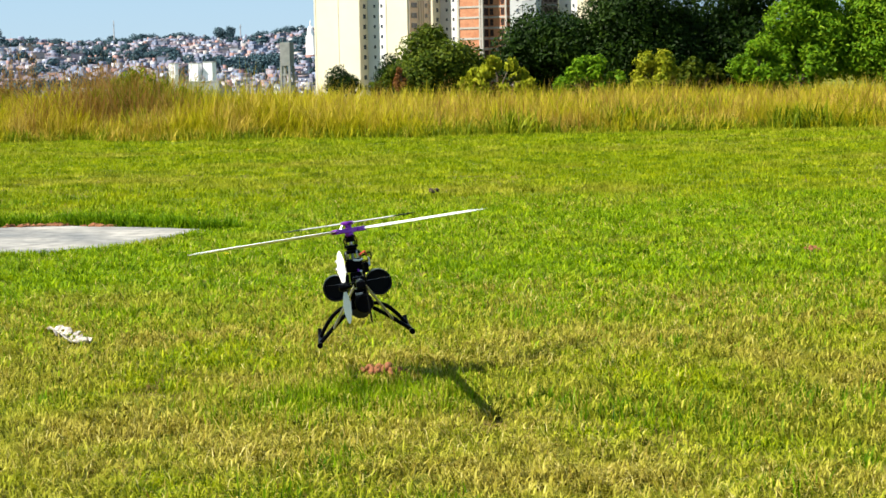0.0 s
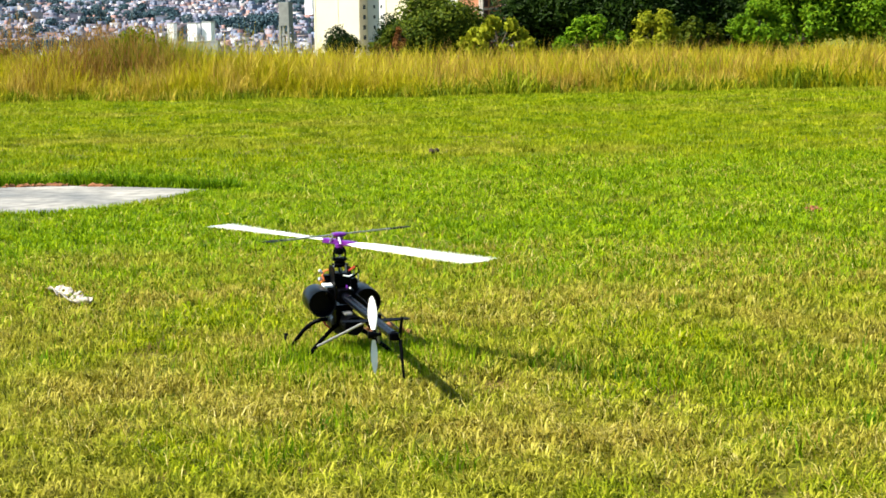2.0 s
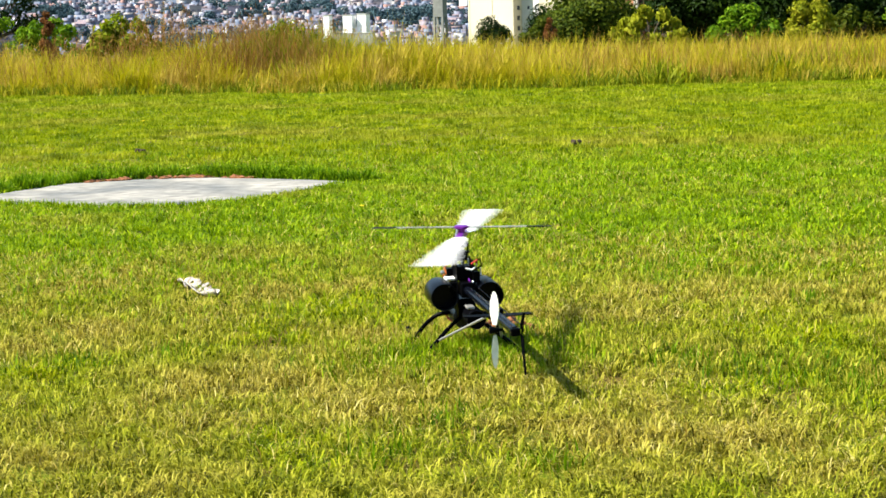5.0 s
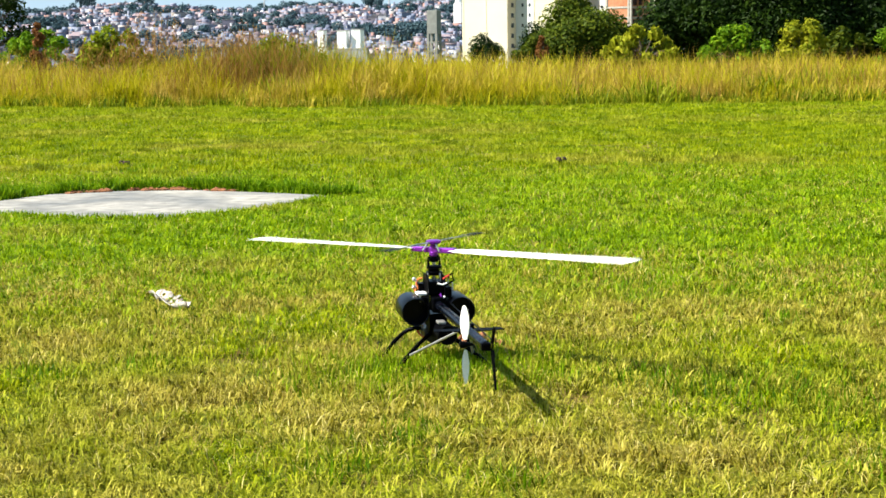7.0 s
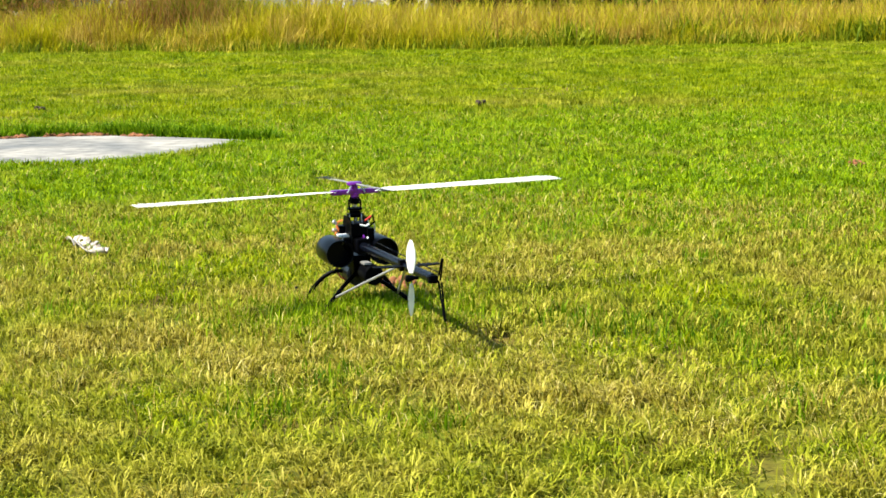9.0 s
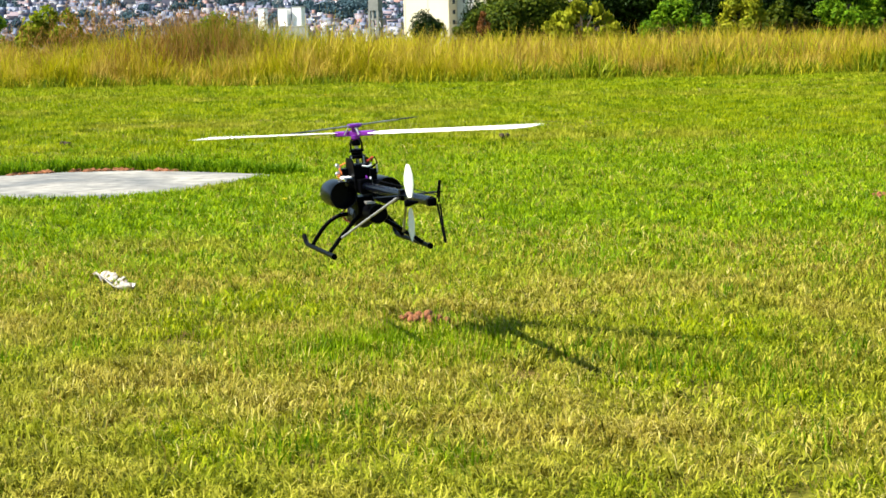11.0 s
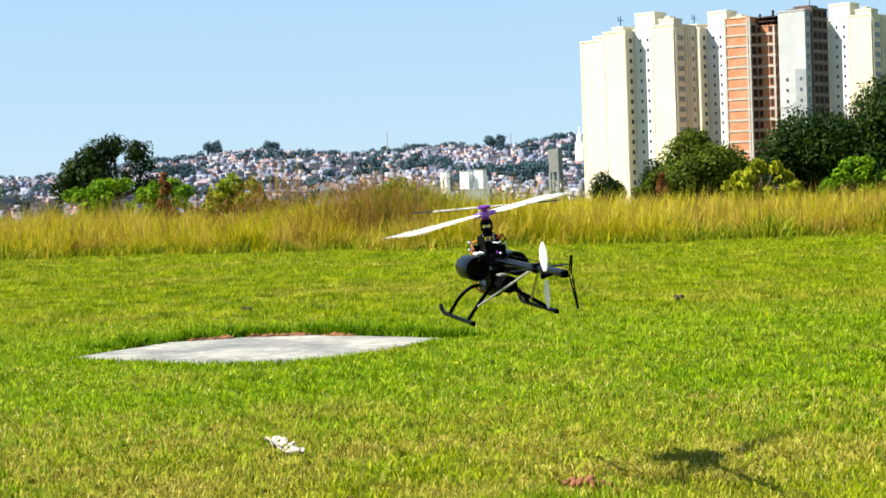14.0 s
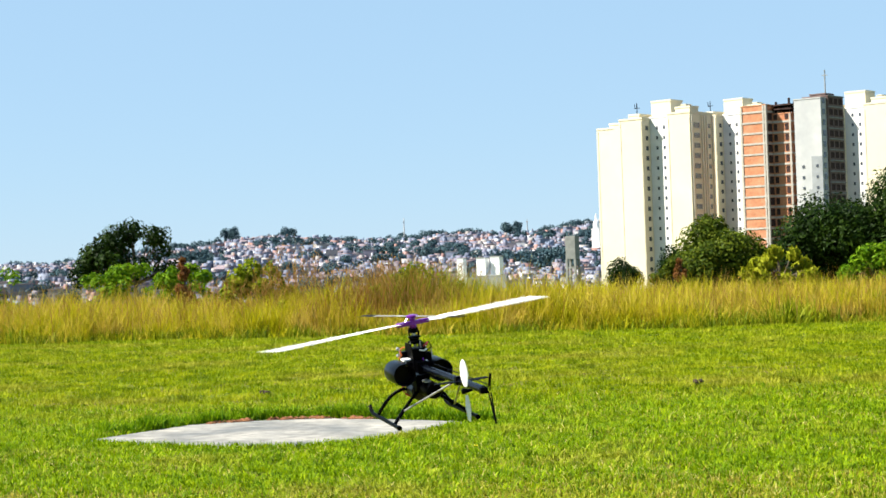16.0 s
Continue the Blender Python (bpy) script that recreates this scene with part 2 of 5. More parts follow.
def build_ground():
    xs = np.unique(np.r_[np.linspace(-2400, -600, 10), np.linspace(-600, 300, 61), np.linspace(-60, 60, 21), np.linspace(300, 2400, 12)])
    ys = np.unique(np.r_[np.linspace(-80, 82, 25), np.linspace(82, 420, 20), np.linspace(420, 2200, 72), np.linspace(2200, 4900, 14)])
    X, Y = np.meshgrid(xs, ys)
    v = np.stack([X, Y, land(X, Y)], -1).reshape(-1, 3)
    w = len(xs)
    i = (np.arange(len(ys) - 1)[:, None] * w + np.arange(w - 1)).ravel()
    ob = new("ground", soup("ground", v, np.stack([i, i + 1, i + w + 1, i + w], 1), M_GROUND))
    ob.data.polygons.foreach_set("use_smooth", [True] * len(ob.data.polygons))
    return tagged(ob, "grassy field falling to a valley and a far hill", "ground", kind="structure")


build_ground()

PAD_C = (-1.50, 12.22)
PAD_CORNERS = ((-2.84, 11.86), (-2.32, 13.00), (-1.85, 13.22), (-1.40, 13.24), (-0.84, 12.92), (-0.34, 12.56), (-0.52, 11.84), (-0.84, 11.32), (-1.28, 10.98), (-1.80, 11.06), (-2.36, 11.40))


def pad_outline(n=360):
    """Reach of the slab's edge from its middle, angle by angle."""
    a = np.linspace(-math.pi, math.pi, n + 1)
    d = np.stack([np.cos(a), np.sin(a)], 1)
    best = np.full(n + 1, 9.0)
    q = np.array(PAD_CORNERS) - np.array(PAD_C)
    for p, e in zip(q, np.roll(q, -1, 0) - q):
        den = d[:, 0] * e[1] - d[:, 1] * e[0]
        den = np.where(np.abs(den) < 1e-9, 1e-9, den)
        r = (p[0] * e[1] - p[1] * e[0]) / den
        u = (p[0] * d[:, 1] - p[1] * d[:, 0]) / den
        best = np.where((r > 0) & (u >= -1e-6) & (u <= 1 + 1e-6), np.minimum(best, r), best)
    return a, best


PAD_A, PAD_E = pad_outline()


def pad_reach(a):
    return np.interp((np.asarray(a) + math.pi) % math.tau - math.pi, PAD_A, PAD_E)


def by_pad(a, out):
    """Points at the given angles round the slab, so far outside its edge."""
    r = pad_reach(a) + out
    return np.stack([PAD_C[0] + r * np.cos(a), PAD_C[1] + r * np.sin(a)], 1)


BARE = ((0.345, 6.06, 0.075), (3.02, 9.78, 0.10), (1.57, 15.97, 0.14), (-2.30, 16.6, 0.12), (0.95, 6.47, 0.09), (1.55, 6.15, 0.16), (1.02, 4.87, 0.08), (0.72, 4.66, 0.08), (0.38, 5.25, 0.07), (1.6, 6.56, 0.12), (1.9, 6.3, 0.12), (-0.80, 7.20, 0.06), (-0.75, 7.05, 0.06), (-0.86, 7.36, 0.06))

SPOTS = tuple((float(0.05 * q[0] + 0.07 * abs(q[0]) + 0.14 * q[1] * q[0] + 0.2), float(q[1]), float(q[2])) for q in zip(np.random.RandomState(4).uniform(0, 2.4, 60), np.random.RandomState(5).uniform(3.6, 9.5, 60), np.random.RandomState(6).uniform(0.03, 0.11, 60)))


# small worn holes in the turf
_h = np.random.RandomState(14)
HOLES = tuple((float(u * v), float(v), float(w)) for u, v, w in zip(_h.uniform(-0.27, 0.30, 170), _h.uniform(3.4, 9.5, 170), _h.uniform(0.015, 0.05, 170)))


def in_pad(x, y, grow=0.0):
    dx, dy = x - PAD_C[0], y - PAD_C[1]
    return np.hypot(dx, dy) < pad_reach(np.arctan2(dy, dx)) + grow


def build_pad():
    """A low slab of cast concrete with a worn, many-cornered edge."""
    bm = bmesh.new()
    n = 96
    rings = []
    for k, (q, z) in enumerate(((1.0, -0.06), (1.0, 0.010), (0.985, 0.017), (0.6, 0.019), (0.25, 0.020))):
        ring = []
        for i in range(n):
            a = i * math.tau / n
            e = float(pad_reach(a)) * q * (1 + 0.012 * noise.noise((math.cos(a) * 6, math.sin(a) * 6, 1)))
            ring.append(bm.verts.new((PAD_C[0] + e * math.cos(a), PAD_C[1] + e * math.sin(a), z)))
        rings.append(ring)
    for u, v in zip(rings[:-1], rings[1:]):
        for i in range(n):
            bm.faces.new((u[i], u[(i + 1) % n], v[(i + 1) % n], v[i]))
    bm.faces.new(rings[-1])
    ob = new("concrete_pad", mesh_of("concrete_pad", bm, M_PAD))
    tagged(ob, "many-cornered weathered pale concrete slab set in the lawn", "concrete pad", kind="structure")
    # bare red soil banked up along the far rim
    bm = bmesh.new()
    for k in range(170):
        a = R.choice([1.15, 1.55, 1.7, 2.1]) + R.normal(0, 0.09)
        x, y = by_pad(np.array([a]), R.normal(0.015, 0.022))[0]
        q = R.uniform(0.008, 0.030)
        r = bmesh.ops.create_icosphere(bm, subdivisions=1, radius=q)
        at = Vector((x, y, 0.015))
        for v in r["verts"]:
            v.co = Vector((v.co.x * 1.7, v.co.y, v.co.z * R.uniform(0.6, 1.1))) + at
    ob = new("soil_rim", mesh_of("soil_rim", bm, M_SOIL))
    tagged(ob, "crumbled red soil along the rim of the slab", "soil", kind="stuff")


build_pad()


# ---- grass ----
def blades(name, xy, height, width, material, label, bend=0.5, simple=False, away=None, lift=0.0, low=0.1):
    """One mesh of bent blades, two quads tapering to a tip, at the given feet."""
    n = len(xy)
    a = R.uniform(0, math.tau, n) if away is None else away + R.normal(0, 0.7, n)
    lean = R.uniform(low, 1.0, n) * bend
    h = height * R.uniform(0.5, 1.2, n)
    w = width * R.uniform(0.7, 1.3, n)
    d = np.stack([np.cos(a), np.sin(a)], 1)
    turn = a + math.pi / 2 + R.normal(0, 0.5, n)
    s = np.stack([np.cos(turn), np.sin(turn)], 1) * w[:, None] / 2
    z0 = lift * R.uniform(0, 1, n)
    mid = xy + d * (h * lean * 0.35)[:, None]
    tip = xy + d * (h * lean)[:, None]
    zm, zt = z0 + h * 0.55 * np.clip(1.2 - 0.5 * lean, 0.3, 1), z0 + h * np.sqrt(np.clip(1 - (0.75 * lean) ** 2, 0.05, 1))
    P = np.empty((n, 5, 3), np.float32)
    P[:, 0, :2], P[:, 1, :2], P[:, 2, :2], P[:, 3, :2], P[:, 4, :2] = xy - s, xy + s, mid + s * 0.8, mid - s * 0.8, tip
    P[:, 0, 2] = P[:, 1, 2] = z0 - 0.012
    P[:, 2, 2] = P[:, 3, 2] = zm
    P[:, 4, 2] = zt
    k = (np.arange(n) * 5)[:, None]
    F = np.concatenate([k + [[0, 1, 2]], k + [[0, 2, 3]], k + [[3, 2, 4]]])
    if simple:
        P, F = P[:, [0, 1, 4]], (np.arange(n) * 3)[:, None] + [[0, 1, 2]]
    ob = new(name, soup(name, P.reshape(-1, 3), F, material))
    return tagged(ob, label, "grass", kind="stuff")


def bumps(x, y, s=1.0):
    """A slow, uneven field between about -1 and 1."""
    return (np.sin(x * 1.9 * s + np.sin(y * 1.1 * s) * 1.7) + np.sin(y * 2.3 * s + 1.3 + np.sin(x * 1.4 * s) * 1.9) + 0.6 * np.sin(x * 4.7 * s + y * 3.1 * s)) / 2.6


def sow(y0, y1, per_m2, tufts, near=0.0, far=0.0):
    """Feet over the wedge of lawn between two distances, off the slab, gathered in tufts; each with the way it leans out of its tuft. near, far: the depth over which it thins out at either end."""
    area = 0.39 * (y1**2 - y0**2)
    n, k = int(area * per_m2), int(area * tufts)
    cy = np.sqrt(R.uniform(y0**2, y1**2, k))
    cx = R.uniform(-0.36, 0.42, k) * cy
    rad = R.uniform(0.25, 0.5, k) / math.sqrt(tufts)
    i = R.randint(0, k, n)
    off = R.normal(0, 1, (n, 2)) * rad[i][:, None] * np.where(R.uniform(0, 1, n) < 0.3, 2.6, 1.0)[:, None]
    x, y = cx[i] + off[:, 0], cy[i] + off[:, 1]
    keep = R.uniform(0, 1, n) < 0.66 + 0.18 * bumps(x, y, 2.3) + 0.26 * bumps(x + 3, y, 11.0)
    if near:
        keep &= R.uniform(0, 1, n) < np.interp(y, [y0, y0 + near], [0, 1])
    if far:
        keep &= R.uniform(0, 1, n) < np.interp(y, [y1 - far, y1], [1, 0])
    keep &= ~in_pad(x, y, 0.0)
    for bx, by, br in BARE + SPOTS + HOLES:
        keep &= np.hypot(x - bx, y - by) > br * R.uniform(0.3, 1.15, len(x))
    return np.stack([x, y], 1)[keep], np.arctan2(off[:, 1], off[:, 0])[keep]


def build_lawn():
    for y0, y1, d, tufts, h, w, near, far in ((3.0, 9.0, 20000, 460, 0.028, 0.0041, 0, 2.8), (6.2, 15.5, 6800, 170, 0.035, 0.0064, 2.8, 3.0), (12.5, 26.0, 2700, 60, 0.042, 0.013, 3.0, 4.0), (22.0, 37.0, 1400, 30, 0.045, 0.020, 4.0, 0)):
        xy, away = sow(y0, y1, d, tufts, near, far)
        hh = h * (1 + 0.25 * bumps(xy[:, 0] + 5, xy[:, 1], 0.8) + 0.3 * bumps(xy[:, 0] + 3, xy[:, 1], 11.0))
        blades("lawn_grass", xy, hh, w, M_BLADE if y0 < 4 else M_MIDBLADE if y0 < 10 else M_FARBLADE, "short mown lawn grass, green with dry yellow patches", bend=2.0 if y0 < 12 else 1.6, simple=y0 > 12, away=away, lift=0.030 if y0 < 12 else 0.012, low=0.36 if y0 < 12 else 0.2)
        n = len(xy) // (4 if y0 < 4 else 7 if y0 < 10 else 14)
        pick = xy[R.randint(0, len(xy), n)] + R.normal(0, 0.004, (n, 2))
        dry = bumps(pick[:, 0] + 3, pick[:, 1] * 1.2, 1.1) + R.normal(0, 0.5, n) > 0.15
        blades("dry_grass", pick[dry], hh.mean() * 1.2, w * 0.6, M_STRAW, "withered straw-coloured blades lying in the lawn", bend=2.2, simple=y0 > 12, low=0.4, lift=0.036 if y0 < 12 else 0.0)
    # the lawn goes on, more coarsely, to both sides and behind
    x, y = R.uniform(-18, 20, 70000), R.uniform(-5, 36, 70000)
    out = (x < -0.36 * np.maximum(y, 0)) | (x > 0.42 * np.maximum(y, 0)) | (y < 3.0)
    out &= np.hypot(x, y) > 0.6
    blades("lawn_grass", np.stack([x, y], 1)[out], 0.05, 0.02, M_FARBLADE, "short mown lawn grass round about", bend=1.3, simple=True)
    # lush long tufts round the far side of the slab, and greener tufts here and there
    ca = R.uniform(0.25, 3.0, 230)
    cg = 0.05 + np.abs(R.normal(0, 0.08, 230))
    ch = R.uniform(0.035, 0.12, 230)
    pick = R.randint(0, 230, 16000)
    blades("rim_grass", by_pad(ca, cg)[pick] + R.normal(0, 0.03, (16000, 2)), ch[pick], 0.010, M_LUSH, "long green grass tufts along the slab's rim", bend=1.1)
    a = R.uniform(3.2, 6.3, 3600)
    blades("rim_grass", by_pad(a, -0.02 + np.abs(R.normal(0, 0.06, 3600))), 0.055, 0.007, M_MIDBLADE, "short lawn grass hanging over the slab's near rim", bend=1.0)
    blades("grass_tuft", np.stack([0.2 + R.normal(0, 0.2, 3600), 5.66 + R.normal(0, 0.20, 3600)], 1), 0.062, 0.0045, M_MIDBLADE, "lawn grass standing between the skids", bend=0.9)
    feet = []
    for k in range(150):
        cy = R.uniform(3.6, 16.0)
        cx = R.uniform(-0.33, 0.40) * cy
        if in_pad(cx, cy, 0.1) or bumps(np.float64(cx + 2), np.float64(cy), 0.9) < 0.0:
            continue
        feet.append(np.stack([cx + R.normal(0, 0.05, 60), cy + R.normal(0, 0.07, 60)], 1))
    for cx, cy in ((1.15, 5.35), (1.35, 5.05), (0.85, 5.45), (1.75, 5.2), (1.55, 5.3), (1.0, 5.2), (1.95, 5.4), (-0.9, 10.2), (-0.5, 10.4), (-0.2, 10.1), (1.2, 4.95)):
        feet.append(np.stack([cx + R.normal(0, 0.09, 130), cy + R.normal(0, 0.12, 130)], 1))
    blades("grass_tuft", np.concatenate(feet), 0.058, 0.0058, M_LUSH, "darker green tufts in the lawn", bend=0.7)


def edge_y(x):
    """Where the mown lawn ends and the tall grass begins."""
    return np.interp(x, [-12, -5, -1.8, 1.2, 4.2, 8, 14], [36.5, 35.0, 33.2, 32.3, 32.4, 32.2, 32.0]) + 0.35 * np.sin(x * 1.7) + 0.2 * np.sin(x * 4.1)


def build_tall_grass():
    def field(n, depth, y_add=0.0, power=1.6, spread=0.13, per=26):
        """Feet gathered in clumps over a strip behind the lawn's edge."""
        k = max(1, n // per)
        cx = R.uniform(-17, 26, k)
        cy = edge_y(cx * 32 / 36) + y_add + depth * R.uniform(0, 1, k) ** power
        tall = R.uniform(0.4, 1.3, k)
        i = R.randint(0, k, n)
        xy = np.stack([cx[i], cy[i]], 1) + R.normal(0, spread, (n, 2))
        return xy, tall[i]

    label = "tall ochre and yellow-green meadow grass"
    xy, q = field(46000, 1.7, -0.35, 1.0)
    blades("border_grass", xy, 0.24 * q, 0.016, M_WEED, "ragged knee-high grass along the lawn's edge", bend=1.1)
    xy, q = field(20000, 1.5, -0.3, 1.0)
    blades("border_grass", xy, 0.3 * q, 0.014, M_TALL, "ragged yellow grass along the lawn's edge", bend=1.1)
    xy, q = field(100000, 7.0, 0.3)
    h = (0.64 + 0.24 * bumps(xy[:, 0], xy[:, 1], 0.55)) * (0.5 + 0.5 * q) * np.interp(xy[:, 1] - edge_y(xy[:, 0]), [0, 1.5], [0.6, 1.0]) * np.interp(xy[:, 0], [-9, -4, -1, 1, 3, 8], [1.28, 1.28, 1.40, 1.28, 1.0, 0.92])
    blades("tall_grass", xy, h * 1.08, 0.016, M_TALL, label, bend=1.25)
    xy, q = field(30000, 26.0, 5.0, 1.0, 0.25)
    blades("tall_grass", xy, (0.78 + 0.15 * bumps(xy[:, 0], xy[:, 1], 0.4)) * (0.7 + 0.3 * q), 0.026, M_TALL, label + " at the back of the field", bend=1.2)
    xy, q = field(15000, 9.0, 0.5, 1.3, 0.3, 12)
    blades("grass_stalk", xy, (0.70 + 0.30 * q) * np.interp(xy[:, 0], [-9, -1, 3, 8], [1.2, 1.2, 0.95, 0.9]), 0.007, M_SEED, "dry brown seed stalks over the meadow", bend=0.9)
    xy, q = field(16000, 5.0, 0.0, 1.3, 0.30, 150)
    blades("weed", xy, 0.52 * q, 0.03, M_WEED, "broad-leaved green weeds among the tall grass", bend=1.0)
    # the hump of taller weeds
    n = 5200
    x = -2.5 + R.normal(0, 1.15, n)
    y = 36.0 + R.uniform(-0.8, 2.5, n)
    h = 0.78 * np.exp(-(((x + 2.4) / 1.7) ** 2)) + 0.5
    blades("tall_weed", np.stack([x, y], 1), h, 0.014, M_SEED, "dense brownish tall weeds with seed heads", bend=0.7)
    blades("tall_weed", np.stack([x + 0.5, y + 0.3], 1)[:4200], h[:4200] * 0.95, 0.024, M_WEED, "green leaves in the dense tall weeds", bend=0.9)
    # loose seed heads standing over the hump and the stand beside it
    n = 230
    x = np.where(R.uniform(0, 1, n) < 0.6, R.normal(-2.6, 1.0, n), R.uniform(-7, -0.5, n))
    y = 36.5 + R.uniform(-1, 3, n)
    h = 1.25 + 0.45 * np.exp(-(((x + 2.4) / 1.6) ** 2)) * R.uniform(0.4, 1, n)
    blades("seed_stalk", np.stack([x, y], 1), h, 0.009, M_SEED, "thin seed stalks standing above the weeds", bend=0.3)
    k = R.randint(0, n, 1500)
    u = R.uniform(0.72, 1.0, 1500)
    P = np.stack([x[k], y[k]], 1) + R.normal(0, 0.02, (1500, 2))
    ob = blades("seed_head", P, 0.08, 0.013, M_SEED, "feathery brown seed heads above the weeds", bend=1.2)
    co = np.empty(len(ob.data.vertices) * 3, np.float32)
    ob.data.vertices.foreach_get("co", co)
    co = co.reshape(-1, 5, 3)
    co[:, :, 2] += (h[k] * u * 0.9)[:, None]
    ob.data.vertices.foreach_set("co", co.ravel())
    # a few reddish plumes beside the hump, taller than the rest
    n = 34
    x, y, h = R.uniform(-5.4, -4.1, n), 36.8 + R.uniform(-0.5, 1.5, n), R.uniform(1.35, 2.0, n)
    blades("seed_stalk", np.stack([x, y], 1), h, 0.010, M_SEED, "tall thin reddish seed stalks", bend=0.2)
    k = R.randint(0, n, 1500)
    ob = blades("seed_plume", np.stack([x, y], 1)[k] + R.normal(0, 0.03, (1500, 2)), 0.07, 0.009, M_SEED, "loose reddish plumes of tall grass", bend=1.0)
    co = np.empty(len(ob.data.vertices) * 3, np.float32)
    ob.data.vertices.foreach_get("co", co)
    co = co.reshape(-1, 5, 3)
    co[:, :, 2] += (h[k] * R.uniform(0.55, 0.95, 1500))[:, None]
    ob.data.vertices.foreach_set("co", co.ravel())


build_lawn()
build_tall_grass()


# ---- trees and shrubs ----
def leaves_mesh(name, blobs, count, size, material, seed, hang=0.0):
    """Many small folded leaves set in clumps over the skins of the blobs."""
    r = np.random.RandomState(seed)
    w = np.array([b[3] ** 2 for b in blobs])
    pick = r.choice(len(blobs), count, p=w / w.sum())
    B = np.array(blobs)[pick]
    nclump = max(8, count // 40)
    cd = r.normal(size=(nclump, 3))
    cd /= np.linalg.norm(cd, axis=1, keepdims=True)
    ci = r.randint(0, nclump, count)
    d = cd[ci] + r.normal(0, 0.16, (count, 3))
    d /= np.linalg.norm(d, axis=1, keepdims=True)
    cr = r.uniform(0.62, 1.12, nclump)[ci] * r.uniform(0.86, 1.06, count)
    P = B[:, :3] + d * (B[:, 3] * cr)[:, None] * [1, 1, 0.9]
    # leaf frame
    nrm = d + r.normal(0, 0.55, (count, 3)) + [0, 0, 0.35]
    nrm /= np.linalg.norm(nrm, axis=1, keepdims=True)
    t = np.cross(nrm, r.normal(size=(count, 3)))
    t[:, 2] -= hang
    t /= np.linalg.norm(t, axis=1, keepdims=True)
    b = np.cross(nrm, t)
    s = size * r.uniform(0.6, 1.35, count)[:, None]
    V = np.empty((count, 4, 3))
    V[:, 0], V[:, 1], V[:, 2], V[:, 3] = P - t * s, P - b * s * 0.42 + nrm * s * 0.12, P + t * s, P + b * s * 0.42 + nrm * s * 0.12
    k = (np.arange(count) * 4)[:, None]
    return soup(name, V.reshape(-1, 3), np.concatenate([k + [[0, 1, 2]], k + [[0, 2, 3]]]), material)


def tree(name, x, y, blobs, count, size, material, label, category, seed, trunk=0.1, hang=0.0):
    """Trunk with limbs to each blob, and a crown of leaves. Blobs are (dx, dy, z, r) over the foot."""
    z = float(land(x, y))
    ob = empty(name, pose(x, y, z))
    bm = bmesh.new()
    top = max(b[2] for b in blobs)
    fork = Vector((0, 0, top * 0.4))
    rod(bm, [(0, 0, -0.2), (0.02, 0.01, top * 0.2), fork], [trunk, trunk * 0.8, trunk * 0.65], 8)
    for b in blobs:
        c = Vector(b[:3])
        rod(bm, [fork - Vector((0, 0, 0.1)), fork.lerp(c, 0.5) + Vector((0.05, -0.05, 0.1)), c], [trunk * 0.55, trunk * 0.35, trunk * 0.12], 6)
    part("trunk", bm, M_BARK, ob)
    crown = new("crown", leaves_mesh("crown", blobs, int(count * 2.3), size * 0.62, material, seed, hang))
    crown.parent = ob
    return tagged(ob, label, category)


def heap(w, d, h, n, seed, low=0.25, fine=1.0):
    """Blobs that fill a rounded, uneven crown w wide, d deep and h high."""
    r = np.random.RandomState(seed)
    out = []
    for k in range(n):
        a, q = r.uniform(0, math.tau), math.sqrt(r.uniform(0, 1))
        u, v = math.cos(a) * q, math.sin(a) * q
        roof = h * (1 - 0.45 * q**2)
        rad = r.uniform(0.15, 0.33) * min(w, h) * fine
        z = r.uniform(max(low * h, rad * 0.8), max(roof - rad, low * h + 0.1))
        if k % 2 == 0:
            z = roof - rad
        out.append((u * (w / 2 - rad * 0.7), v * (d / 2 - rad * 0.5), z, rad))
    return out


